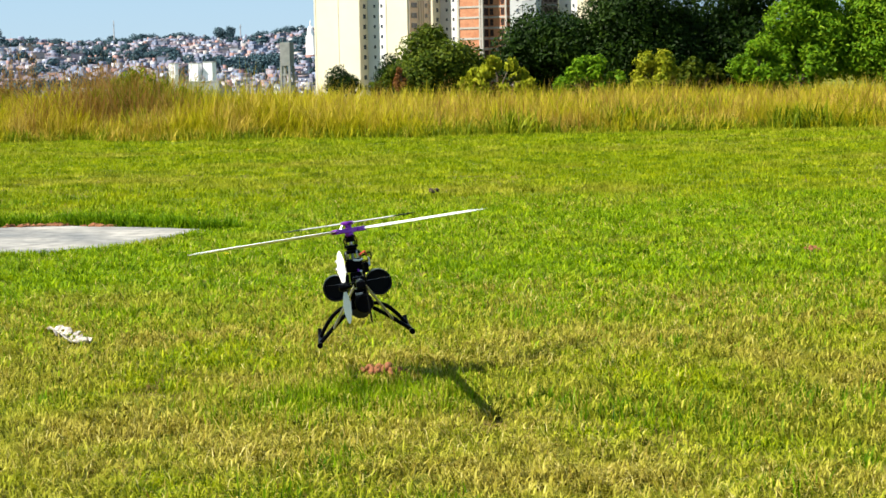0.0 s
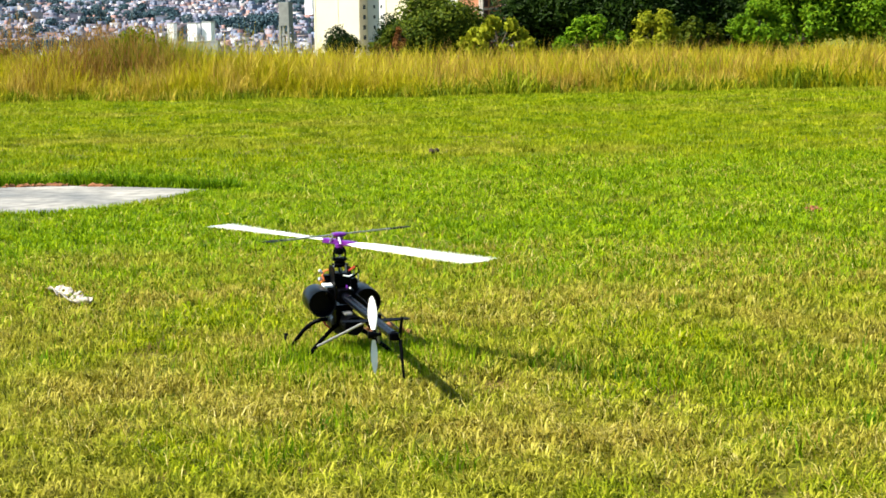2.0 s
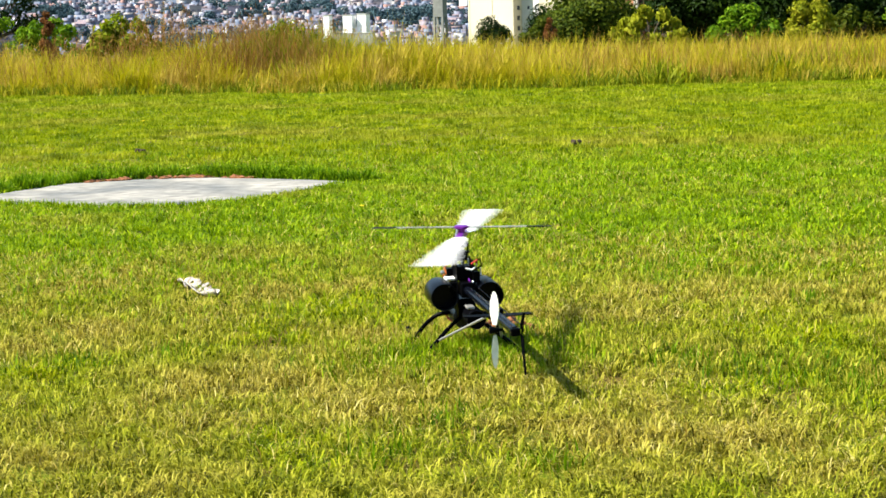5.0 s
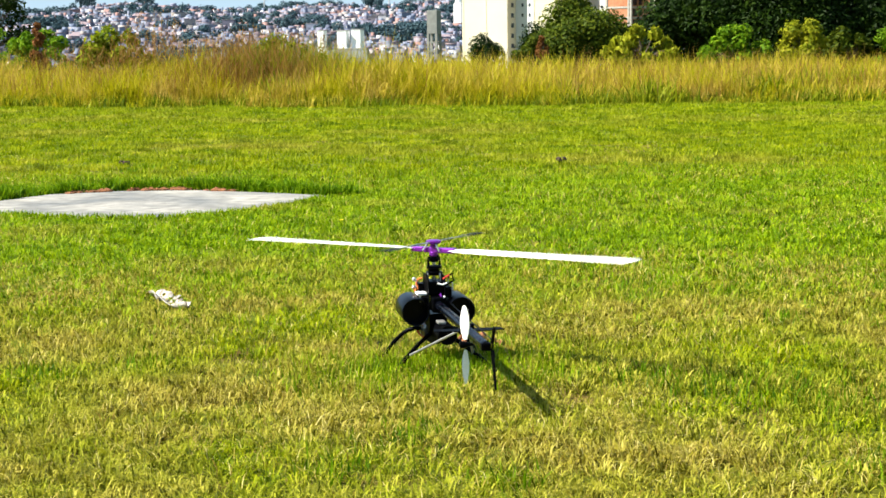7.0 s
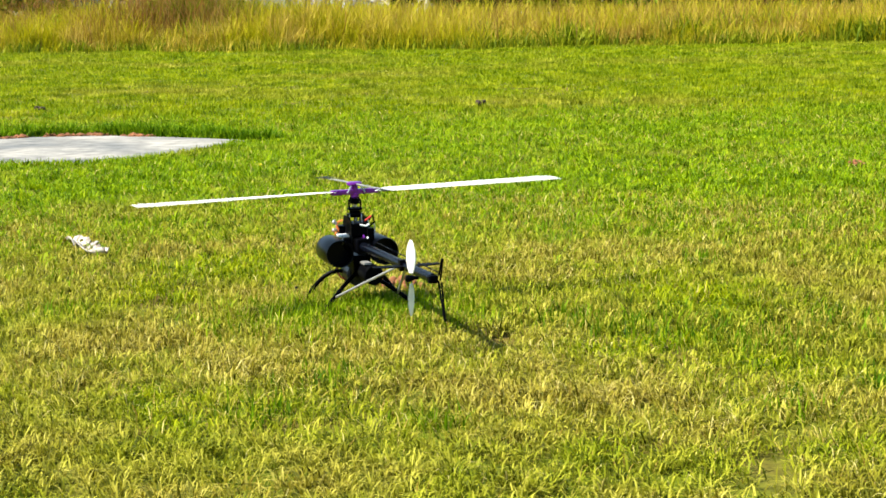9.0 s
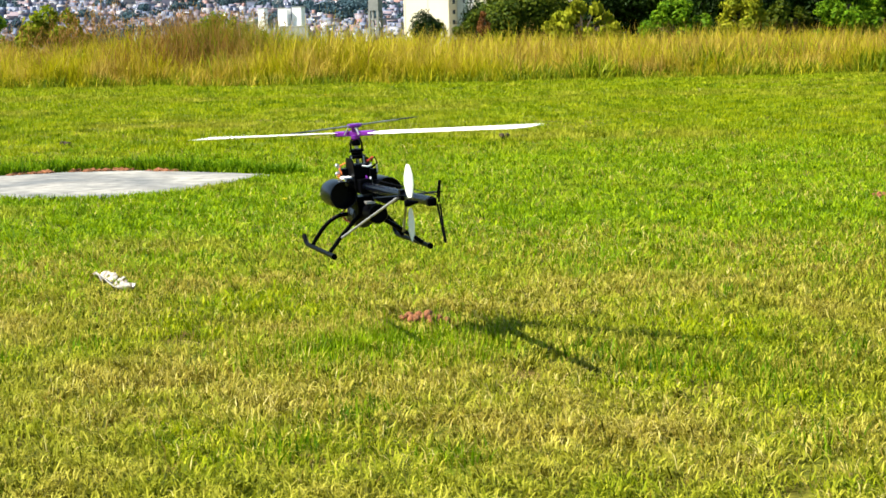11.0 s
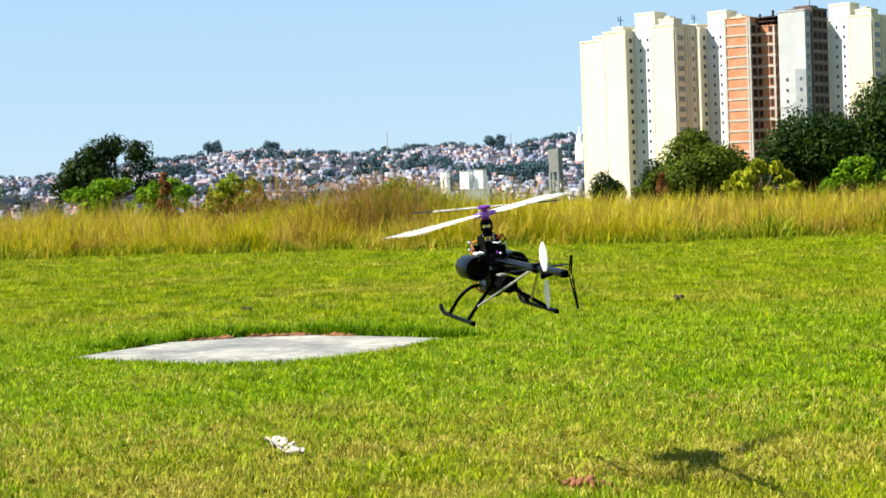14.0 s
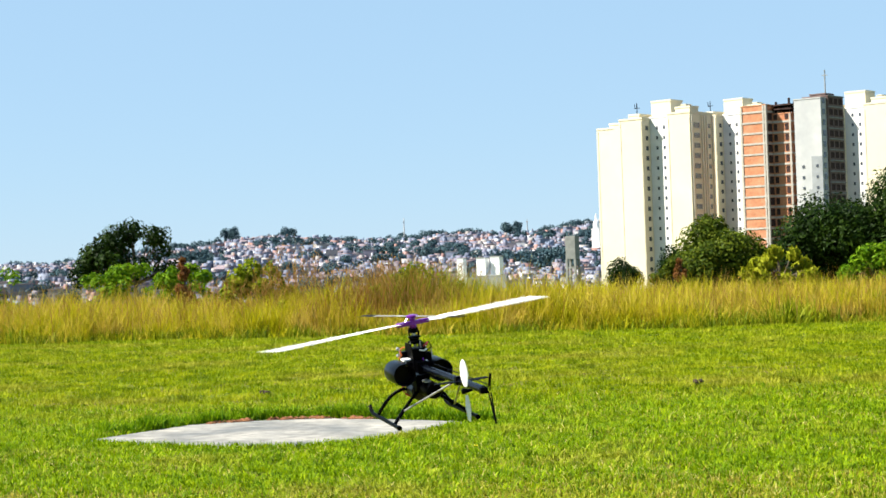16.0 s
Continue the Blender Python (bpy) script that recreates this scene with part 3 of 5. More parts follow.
def build_trees():
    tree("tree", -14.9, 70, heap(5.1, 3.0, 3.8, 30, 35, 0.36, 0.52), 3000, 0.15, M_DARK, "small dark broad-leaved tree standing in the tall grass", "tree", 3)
    tree("tree", 6.55, 62, heap(3.2, 3.0, 3.15, 16, 5, 0.1), 11050, 0.12, M_MID, "rounded olive-green tree with dense crown", "tree", 5)
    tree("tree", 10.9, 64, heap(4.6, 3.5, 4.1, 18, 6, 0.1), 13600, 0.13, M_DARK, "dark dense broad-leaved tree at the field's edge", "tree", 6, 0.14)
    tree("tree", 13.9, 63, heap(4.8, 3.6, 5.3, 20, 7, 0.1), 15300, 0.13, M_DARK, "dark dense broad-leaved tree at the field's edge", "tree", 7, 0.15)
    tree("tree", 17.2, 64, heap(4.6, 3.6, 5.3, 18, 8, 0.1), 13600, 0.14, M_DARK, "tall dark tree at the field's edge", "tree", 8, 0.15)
    tree("tree", 18.9, 61, heap(3.4, 3.0, 4.6, 16, 9, 0.1), 10200, 0.14, M_LIGHT, "bright green leafy tree at the field's edge", "tree", 9, 0.12)
    tree("tree", 21.9, 61, heap(4.0, 3.2, 4.9, 16, 10, 0.1), 11900, 0.14, M_LIGHT, "bright green leafy tree at the field's edge", "tree", 10, 0.12)
    tree("tree", 25.5, 63, heap(5.0, 3.6, 4.8, 16, 11, 0.1), 10200, 0.15, M_DARK, "dark broad-leaved tree at the field's edge", "tree", 11, 0.15)
    tree("shrub", 7.9, 57, heap(2.6, 1.6, 1.75, 30, 12, 0.25, 0.5), 1500, 0.17, M_YELLOW, "yellow-green shrub with hanging leaves", "shrub", 12, 0.04, 0.8)
    for k, (x, y, w, h, m, lab) in enumerate(((10.6, 56, 2.3, 1.75, M_LIGHT, "light green feathery shrub in tall grass"), (12.9, 57, 1.6, 2.0, M_YELLOW, "upright yellow-green shrub in tall grass"),
                                      (16.2, 57, 2.0, 2.1, M_LIGHT, "bright green leafy shrub below the trees"), (17.9, 58, 2.2, 2.0, M_LIGHT, "bright green leafy shrub below the trees"), (20.7, 55, 2.2, 2.0, M_LIGHT, "pale green shrub in the tall grass"),
                                      (14.6, 58, 1.6, 1.7, M_MID, "olive shrub before the dark trees"), (4.9, 61, 1.5, 1.55, M_MID, "olive shrub at the foot of the tree"), (-17.8, 58, 3.6, 2.6, M_LIGHT, "light green shrub in the tall grass"),
                                      (-13.2, 60, 4.4, 2.1, M_LIGHT, "low light green shrub in tall grass"), (-6.0, 42, 1.6, 1.75, M_WEED, "low green shrub among the grass"), (-9.9, 54, 2.4, 1.8, M_LIGHT, "low light green shrub in tall grass"))):
        tree("shrub", x, y, heap(w * 1.15, w * 0.7, h, 24, 20 + k, 0.1, 0.55), 1700, 0.125, m, lab, "shrub", 20 + k, 0.03)
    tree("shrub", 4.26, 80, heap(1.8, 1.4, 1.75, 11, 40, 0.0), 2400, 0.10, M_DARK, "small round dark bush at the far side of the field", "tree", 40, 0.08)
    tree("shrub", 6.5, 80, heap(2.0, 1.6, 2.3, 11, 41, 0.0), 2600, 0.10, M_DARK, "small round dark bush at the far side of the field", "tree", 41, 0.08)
    tree("dry_shrub", -8.15, 44, heap(0.42, 0.36, 1.8, 14, 50, 0.35), 1500, 0.06, M_RUST, "withered rust-brown shrub in the grass", "shrub", 50, 0.02)
    tree("dry_shrub", 4.92, 58, heap(0.5, 0.4, 1.45, 10, 51, 0.5), 1200, 0.06, M_RUST, "withered rust-brown shrub in the grass", "shrub", 51, 0.02)


def build_weed_bush():
    """Leafy weeds on the hump of tall grass."""
    r = np.random.RandomState(61)
    blobs = []
    for k in range(120):
        x = r.normal(-2.2, 0.95)
        top = 0.65 + 0.75 * math.exp(-(((x + 2.1) / 0.9) ** 2))
        blobs.append((x, 36.4 + r.uniform(-0.5, 1.2), r.uniform(0.45, 0.92) * top, r.uniform(0.05, 0.14)))
    ob = new("weed_leaves", leaves_mesh("weed_leaves", blobs, 5200, 0.04, M_WEED, 62))
    tagged(ob, "small green leaves of tall weeds on the hump", "weeds", kind="stuff")


build_trees()
build_weed_bush()

# ---- tower blocks, about half a kilometre off ----
M_CREAM = plain("cream_render", (0.4936, 0.448, 0.3286), (0.5254, 0.4788, 0.3602), 0.06, 0.85, fine=0.3, grain=(0.97, 1.02))
M_OFFWHITE = plain("offwhite_render", (0.5218, 0.5218, 0.5218), (0.5501, 0.5501, 0.543), 0.15, 0.85, fine=0.3, grain=(0.96, 1.03))
M_PIER = plain("pale_pier", (0.4936, 0.4378, 0.3491), (0.536, 0.4788, 0.3808), 0.15, 0.85, fine=0.3, grain=(0.96, 1.03))
M_CEMENT = plain("cement_and_shade_grey", (0.1836, 0.1998, 0.216), (0.2322, 0.2484, 0.2592), 0.2, 0.9, fine=0.6, grain=(0.9, 1.05))
M_BRICKO = plain("orange_block", (0.324, 0.1269, 0.0594), (0.3888, 0.1782, 0.0972), 0.3, 0.9, fine=2.0)
M_GREYC = plain("grey_concrete", (0.2916, 0.3024, 0.3132), (0.3564, 0.3618, 0.3672), 0.12, 0.9, fine=0.4, grain=(0.93, 1.04))
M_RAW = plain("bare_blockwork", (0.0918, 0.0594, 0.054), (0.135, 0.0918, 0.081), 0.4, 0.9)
M_TANKC = plain("weathered_tank", (0.1404, 0.1512, 0.1458), (0.1944, 0.1998, 0.189), 0.3, 0.9, fine=1.0)
M_SLAB = plain("slab_concrete", (0.27, 0.2538, 0.2268), (0.3348, 0.3132, 0.2808), 0.4, 0.9)
M_GLASS = plain("dark_window", (0.03, 0.035, 0.045), (0.07, 0.08, 0.10), 0.5, 0.15)
# Near-black stands for the shade inside open bays; also used on raw columns.
M_HOLE = plain("shade_dark_opening", (0.02, 0.014, 0.014), (0.05, 0.03, 0.028), 0.5, 0.9, spec=0.1)
A_TURN = radians(-37)
STOREY = 2.8


def tower_frame(px, near=0.0):
    """A frame whose u runs along the sunlit faces and v along the shaded ones; px: metres across the view."""
    return Matrix.Translation((px * (520 - near) / 520, 520.0 - near, -19.0)) @ Matrix.Rotation(A_TURN, 4, "Z")


def window_mesh(w, h, face, material):
    bm = bmesh.new()
    if face == "A":
        box(bm, -w / 2, w / 2, -0.10, 0.1, -h / 2, h / 2)
    else:
        box(bm, -0.1, 0.10, -w / 2, w / 2, -h / 2, h / 2)
    return mesh_of("window", bm, material)


def put_windows(parent, me, spots, name="window"):
    for q in spots:
        ob = new(name, me)
        ob.parent = parent
        ob.location = q


def wing(parent, u0, u1, v0, v1, top, material, name="wall", parapet=0.5):
    bm = bmesh.new()
    box(bm, u0, u1, v0, v1, 0, top)
    box(bm, u0 - 0.12, u1 + 0.12, v0 - 0.12, v1 + 0.12, top, top + parapet)
    return part(name, bm, material, parent)


def cream_tower(px, rise=0.0, far=0.0, deep=15.5):
    ob = empty("apartment_tower", tower_frame(px) @ Matrix.Translation((0, far, 0)))
    tops = [60.5 + rise, 62.4 + rise, 63.3 + rise]
    wing(ob, 0, 6.2, 1.0, 20, tops[0], M_CREAM)
    wing(ob, 6.2, 8.3, 0.5, 18, tops[0] + 1.0, M_CREAM)
    wing(ob, 8.3, 15.9, 0, 16, tops[1], M_CREAM)
    wing(ob, 15.9, 21.8, 4.0, deep, tops[2] - 0.6, M_OFFWHITE)
    wing(ob, 21.8, 29.2, 3.6, deep, tops[2], M_CREAM)
    wing(ob, 1.0, 4.5, 6.0, 12.0, tops[0] + 1.6, M_CREAM, "penthouse")
    wing(ob, 9.6, 13.2, 3.0, 10.0, tops[1] + 1.4, M_CREAM, "penthouse")
    wing(ob, 14.0, 20.4, 8.0, 14.0, tops[2] + 4.2, M_CREAM, "penthouse")
    wing(ob, 23.7, 28.4, 5.0, 9.4, tops[2] + 1.6, M_CREAM, "penthouse")
    wing(ob, 25.2, 26.8, 5.6, 8.6, tops[2] + 2.5, M_CREAM, "tank_housing", 0.2)
    big, mid, slit = window_mesh(2.9, 1.35, "B", M_GLASS), window_mesh(1.2, 1.2, "B", M_GLASS), window_mesh(0.6, 0.9, "A", M_GLASS)
    sill = window_mesh(3.3, 0.22, "B", M_PIER)
    for k in range(3, 23):
        z = k * STOREY + 1.2
        if z > tops[1] - 1.5:
            continue
        put_windows(ob, big, [(29.2, 7.0, z)])
        put_windows(ob, sill, [(29.26, 7.0, z - 0.86)], "sill")
        put_windows(ob, mid, [(29.2, v, z) for v in (13.4,) if v < deep - 1] + [(15.9, 2.3, z)])
        put_windows(ob, slit, [(18.2, 4.0, z), (20.5, 4.0, z)])
    # vertical ribs on the shaded face
    for v in [q for q in (4.2, 9.5, 10.7, 11.9, 15.1) if q < deep]:
        bm = bmesh.new()
        box(bm, 29.2, 29.6, v - 0.3, v + 0.3, 0, tops[2] - 0.4)
        part("pier", bm, M_PIER, ob)
    for u, v in ((0.25, 1.0), (8.6, 0.0), (15.5, 0.0), (22.1, 3.6), (28.9, 3.6)):
        bm = bmesh.new()
        box(bm, u - 0.25, u + 0.25, v - 0.1, v, 0, (tops[0] if v == 1.0 else tops[1]) - 0.4)
        part("pier", bm, M_CREAM, ob)
    bm = bmesh.new()
    rod(bm, [(10.5, 6, tops[1]), (10.5, 6, tops[1] + 5.2)], 0.12, 6)
    rod(bm, [(9.6, 6, tops[1] + 3.8), (11.4, 6, tops[1] + 3.8)], 0.09, 6)
    rod(bm, [(9.9, 6, tops[1] + 3.8), (9.7, 6, tops[1] + 5.0)], 0.09, 6)
    part("aerial", bm, M_BLACK, ob)
    return tagged(ob, "cream rendered high-rise apartment tower with stepped roofline", "apartment building", "apartment towers")


def raw_tower(px):
    """The unfinished block: hollow-brick panels between floor slabs, a shaded recess and a second wing set back."""
    ob = empty("unfinished_tower", tower_frame(px, 28.0))
    top = 63.0
    wing(ob, 0, 7.6, 0.25, 14, top, M_BRICKO, "wall", 0.25)
    wing(ob, 7.6, 13.2, 3.5, 14, top - 2.4, M_BRICKO, "wall", 0.25)
    for k in range(1, 23):
        z = k * STOREY + 2.3
        if z < top + 0.3:
            bm = bmesh.new()
            box(bm, -0.1, 7.75, 0.1, 14.1, z, z + 0.5)
            part("floor_slab", bm, M_SLAB, ob)
        if z < top - 2.4:
            bm = bmesh.new()
            box(bm, 7.75, 13.35, 3.35, 14.1, z, z + 0.5)
            part("floor_slab", bm, M_SLAB, ob)
    for u, v, h in ((0.0, 0.05, top), (6.6, 0.05, top), (7.3, 0.05, top), (12.7, 3.3, top - 2.4)):
        bm = bmesh.new()
        box(bm, u, u + 0.5, v, v + 0.65, 0, h)
        part("column", bm, M_SLAB, ob)
    # Shallow dark boxes on the walls; their colour gives the depth shade.
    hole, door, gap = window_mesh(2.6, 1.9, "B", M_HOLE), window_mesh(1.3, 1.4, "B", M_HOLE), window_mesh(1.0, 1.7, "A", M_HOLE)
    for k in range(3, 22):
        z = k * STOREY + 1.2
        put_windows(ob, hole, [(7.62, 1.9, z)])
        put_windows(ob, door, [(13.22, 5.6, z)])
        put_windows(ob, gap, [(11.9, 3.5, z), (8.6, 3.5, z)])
    # starter columns and a sagging shuttering deck over the recess
    for u, v, h in ((7.2, 2, 2.4), (8.0, 5, 3.4), (9.2, 7, 3.0), (10.8, 7, 4.4), (11.3, 9, 3.6), (6.4, 6, 2.2), (9.8, 11, 3.2)):
        bm = bmesh.new()
        rod(bm, [(u, v, top - 2.4), (u + 0.1, v, top - 2.4 + h)], 0.34, 6)
        part("starter_column", bm, M_HOLE, ob)
    for z in (top - 1.3, top - 0.2):
        bm = bmesh.new()
        box(bm, 7.8, 13.4, 3.2, 12, z, z + 0.35)
        part("shuttering", bm, M_HOLE, ob)
    return tagged(ob, "unfinished tower of orange hollow brick and concrete slabs", "apartment building", "apartment towers")


def grey_tower(px):
    ob = empty("grey_tower", tower_frame(px, 38.0))
    top = 63.4
    wing(ob, 0, 7.7, 0, 3.0, top, M_GREYC, "wall", 0.3)
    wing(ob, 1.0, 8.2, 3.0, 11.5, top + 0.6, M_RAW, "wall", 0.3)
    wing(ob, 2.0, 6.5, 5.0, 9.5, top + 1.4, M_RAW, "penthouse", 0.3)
    for u0, u1, z in ((4.6, 7.7, 48.5), (3.6, 4.6, 40.0), (1.2, 3.6, 33.0)):
        bm = bmesh.new()
        box(bm, u0, u1, -0.06, 0.0, 0, z)
        part("bare_patch", bm, M_CEMENT, ob, "unpainted darker cement")
    wide, tall, slit = window_mesh(1.7, 1.5, "B", M_HOLE), window_mesh(1.2, 1.4, "B", M_GLASS), window_mesh(0.6, 0.7, "A", M_GLASS)
    for k in range(3, 23):
        z = k * STOREY + 1.2
        put_windows(ob, tall, [(7.72, 1.5, z)])
        put_windows(ob, wide, [(8.22, v, z) for v in (4.6, 7.2, 9.8)])
        if k < 17:
            put_windows(ob, slit, [(u, -0.06, z) for u in (2.2, 6.2)])
        bm = bmesh.new()
        box(bm, 8.2, 8.45, 3.1, 11.4, z + 1.2, z + 1.5)
        part("floor_slab", bm, M_TANKC, ob)
    bm = bmesh.new()
    rod(bm, [(5, 8, top), (5, 8, top + 8)], 0.16, 6)
    rod(bm, [(4.2, 8, top + 6.6), (5.8, 8, top + 6.6)], 0.12, 6)
    part("aerial", bm, M_TANKC, ob)
    return tagged(ob, "grey concrete high-rise tower with dark side windows", "apartment building", "apartment towers")


def build_towers():
    cream_tower(20.6)
    cream_tower(17.7, 3.0, 45.0)
    raw_tower(61.5)
    grey_tower(76.6)
    cream_tower(65.3, 2.0, 20.0, 13.0)


build_towers()


# ---- the water tower, the town on the hill, the masts ----
def build_water_tower():
    ob = empty("water_tower", pose(8.9, 350, -17.0, 0, 0, -25))
    bm = bmesh.new()
    box(bm, -1.02, 1.02, -1.02, 1.02, 21.0, 25.4, 0.05)
    part("tank", bm, M_TANKC, ob)
    for x in (-0.85, 0.85):
        for y in (-0.85, 0.85):
            bm = bmesh.new()
            box(bm, x - 0.22, x + 0.22, y - 0.22, y + 0.22, 0, 21.0)
            part("leg", bm, M_TANKC, ob)
    for z in (17.6, 19.2, 14.4):
        for s in (-1, 1):
            bm = bmesh.new()
            box(bm, -0.65, 0.65, s * 0.85 - 0.15, s * 0.85 + 0.15, z, z + 0.35)
            box(bm, s * 0.85 - 0.15, s * 0.85 + 0.15, -0.65, 0.65, z, z + 0.35)
            part("brace", bm, M_TANKC, ob)
    tagged(ob, "grey concrete water tower on four legs", "water tower")


build_water_tower()


def hazy_house_paint():
    """One wall paint for the town: each house takes its own from a set of paints blued for distance haze."""
    m, n, l, p = nodes_of("hazy_house_paint")
    g = n.new("ShaderNodeNewGeometry")
    o = n.new("ShaderNodeObjectInfo")
    s = n.new("ShaderNodeMath")
    s.operation = "ADD"
    l.new(g.outputs["Random Per Island"], s.inputs[0])
    l.new(o.outputs["Random"], s.inputs[1])
    f = n.new("ShaderNodeMath")
    f.operation = "FRACT"
    l.new(s.outputs[0], f.inputs[0])
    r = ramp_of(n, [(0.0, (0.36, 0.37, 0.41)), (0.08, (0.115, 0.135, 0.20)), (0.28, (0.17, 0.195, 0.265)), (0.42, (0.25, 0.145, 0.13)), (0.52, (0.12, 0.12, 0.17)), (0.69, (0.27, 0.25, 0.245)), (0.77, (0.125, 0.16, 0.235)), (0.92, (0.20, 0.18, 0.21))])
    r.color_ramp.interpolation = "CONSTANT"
    l.new(f.outputs[0], r.inputs["Fac"])
    t = noise_of(n, l, 0.25, 3)
    tr = ramp_of(n, [(0.3, (0.75,) * 3), (0.7, (1.1,) * 3)])
    l.new(t.outputs["Fac"], tr.inputs["Fac"])
    l.new(mix_of(n, l, 1.0, r.outputs["Color"], tr.outputs["Color"], "MULTIPLY"), p.inputs["Base Color"])
    p.inputs["Roughness"].default_value = 0.9
    return m


M_HOUSE = hazy_house_paint()
# Tile and pane colours are shifted to blue to hold the haze before them.
M_TILE = plain("hazy_clay_tile", (0.1425, 0.1275, 0.165), (0.255, 0.18, 0.18), 0.5, 0.9)
M_TOWNPANE = plain("hazy_town_pane", (0.0675, 0.0825, 0.1275), (0.0975, 0.1125, 0.165), 0.5, 0.3)
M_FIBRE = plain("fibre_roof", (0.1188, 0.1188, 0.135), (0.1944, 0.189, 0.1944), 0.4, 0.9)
# Blue-grey distance haze is mixed into these leaf colours.
M_HILLTREE = leafy("hazy_hill_leaf", [(0.3, (0.0225, 0.0465, 0.0638)), (0.5, (0.0375, 0.0713, 0.0863)), (0.72, (0.0562, 0.0975, 0.105))], fine=0.1, through=0.1, own=0.15)


def house_thing(kind):
    """A small town house: walls, roof and windows."""
    ob = empty("house")
    w, d, h = ((7.5, 8, 6.0), (9.5, 8, 8.6), (6.5, 9, 5.2), (11, 9, 6.5))[kind]
    bm = bmesh.new()
    box(bm, -w / 2, w / 2, -d / 2, d / 2, -6, h)
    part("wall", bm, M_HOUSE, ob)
    bm = bmesh.new()
    if kind % 2 == 0:
        v = [bm.verts.new(q) for q in ((-w / 2 - 0.4, -d / 2 - 0.4, h), (w / 2 + 0.4, -d / 2 - 0.4, h), (w / 2 + 0.4, d / 2 + 0.4, h), (-w / 2 - 0.4, d / 2 + 0.4, h), (-w / 2 - 0.4, 0, h + 1.8), (w / 2 + 0.4, 0, h + 1.8))]
        for q in ((0, 1, 5, 4), (2, 3, 4, 5), (1, 2, 5), (3, 0, 4), (3, 2, 1, 0)):
            bm.faces.new([v[i] for i in q])
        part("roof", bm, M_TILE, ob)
    else:
        box(bm, -w / 2 - 0.2, w / 2 + 0.2, -d / 2 - 0.2, d / 2 + 0.2, h, h + 0.5)
        box(bm, w / 8, w / 8 + 2.0, 0, 2.0, h + 0.5, h + 2.2)
        part("roof", bm, M_FIBRE, ob)
    for k, x in enumerate((-w / 4, w / 4)):
        for z in (1.5, 4.3):
            if z < h - 0.8:
                bm = bmesh.new()
                box(bm, x - 0.75, x + 0.75, -d / 2 - 0.08, -d / 2 + 0.1, z, z + 1.3)
                part("window", bm, M_TOWNPANE, ob)
    return tagged(ob, "small plastered town house stacked on the hillside", "house", "houses on the hill")


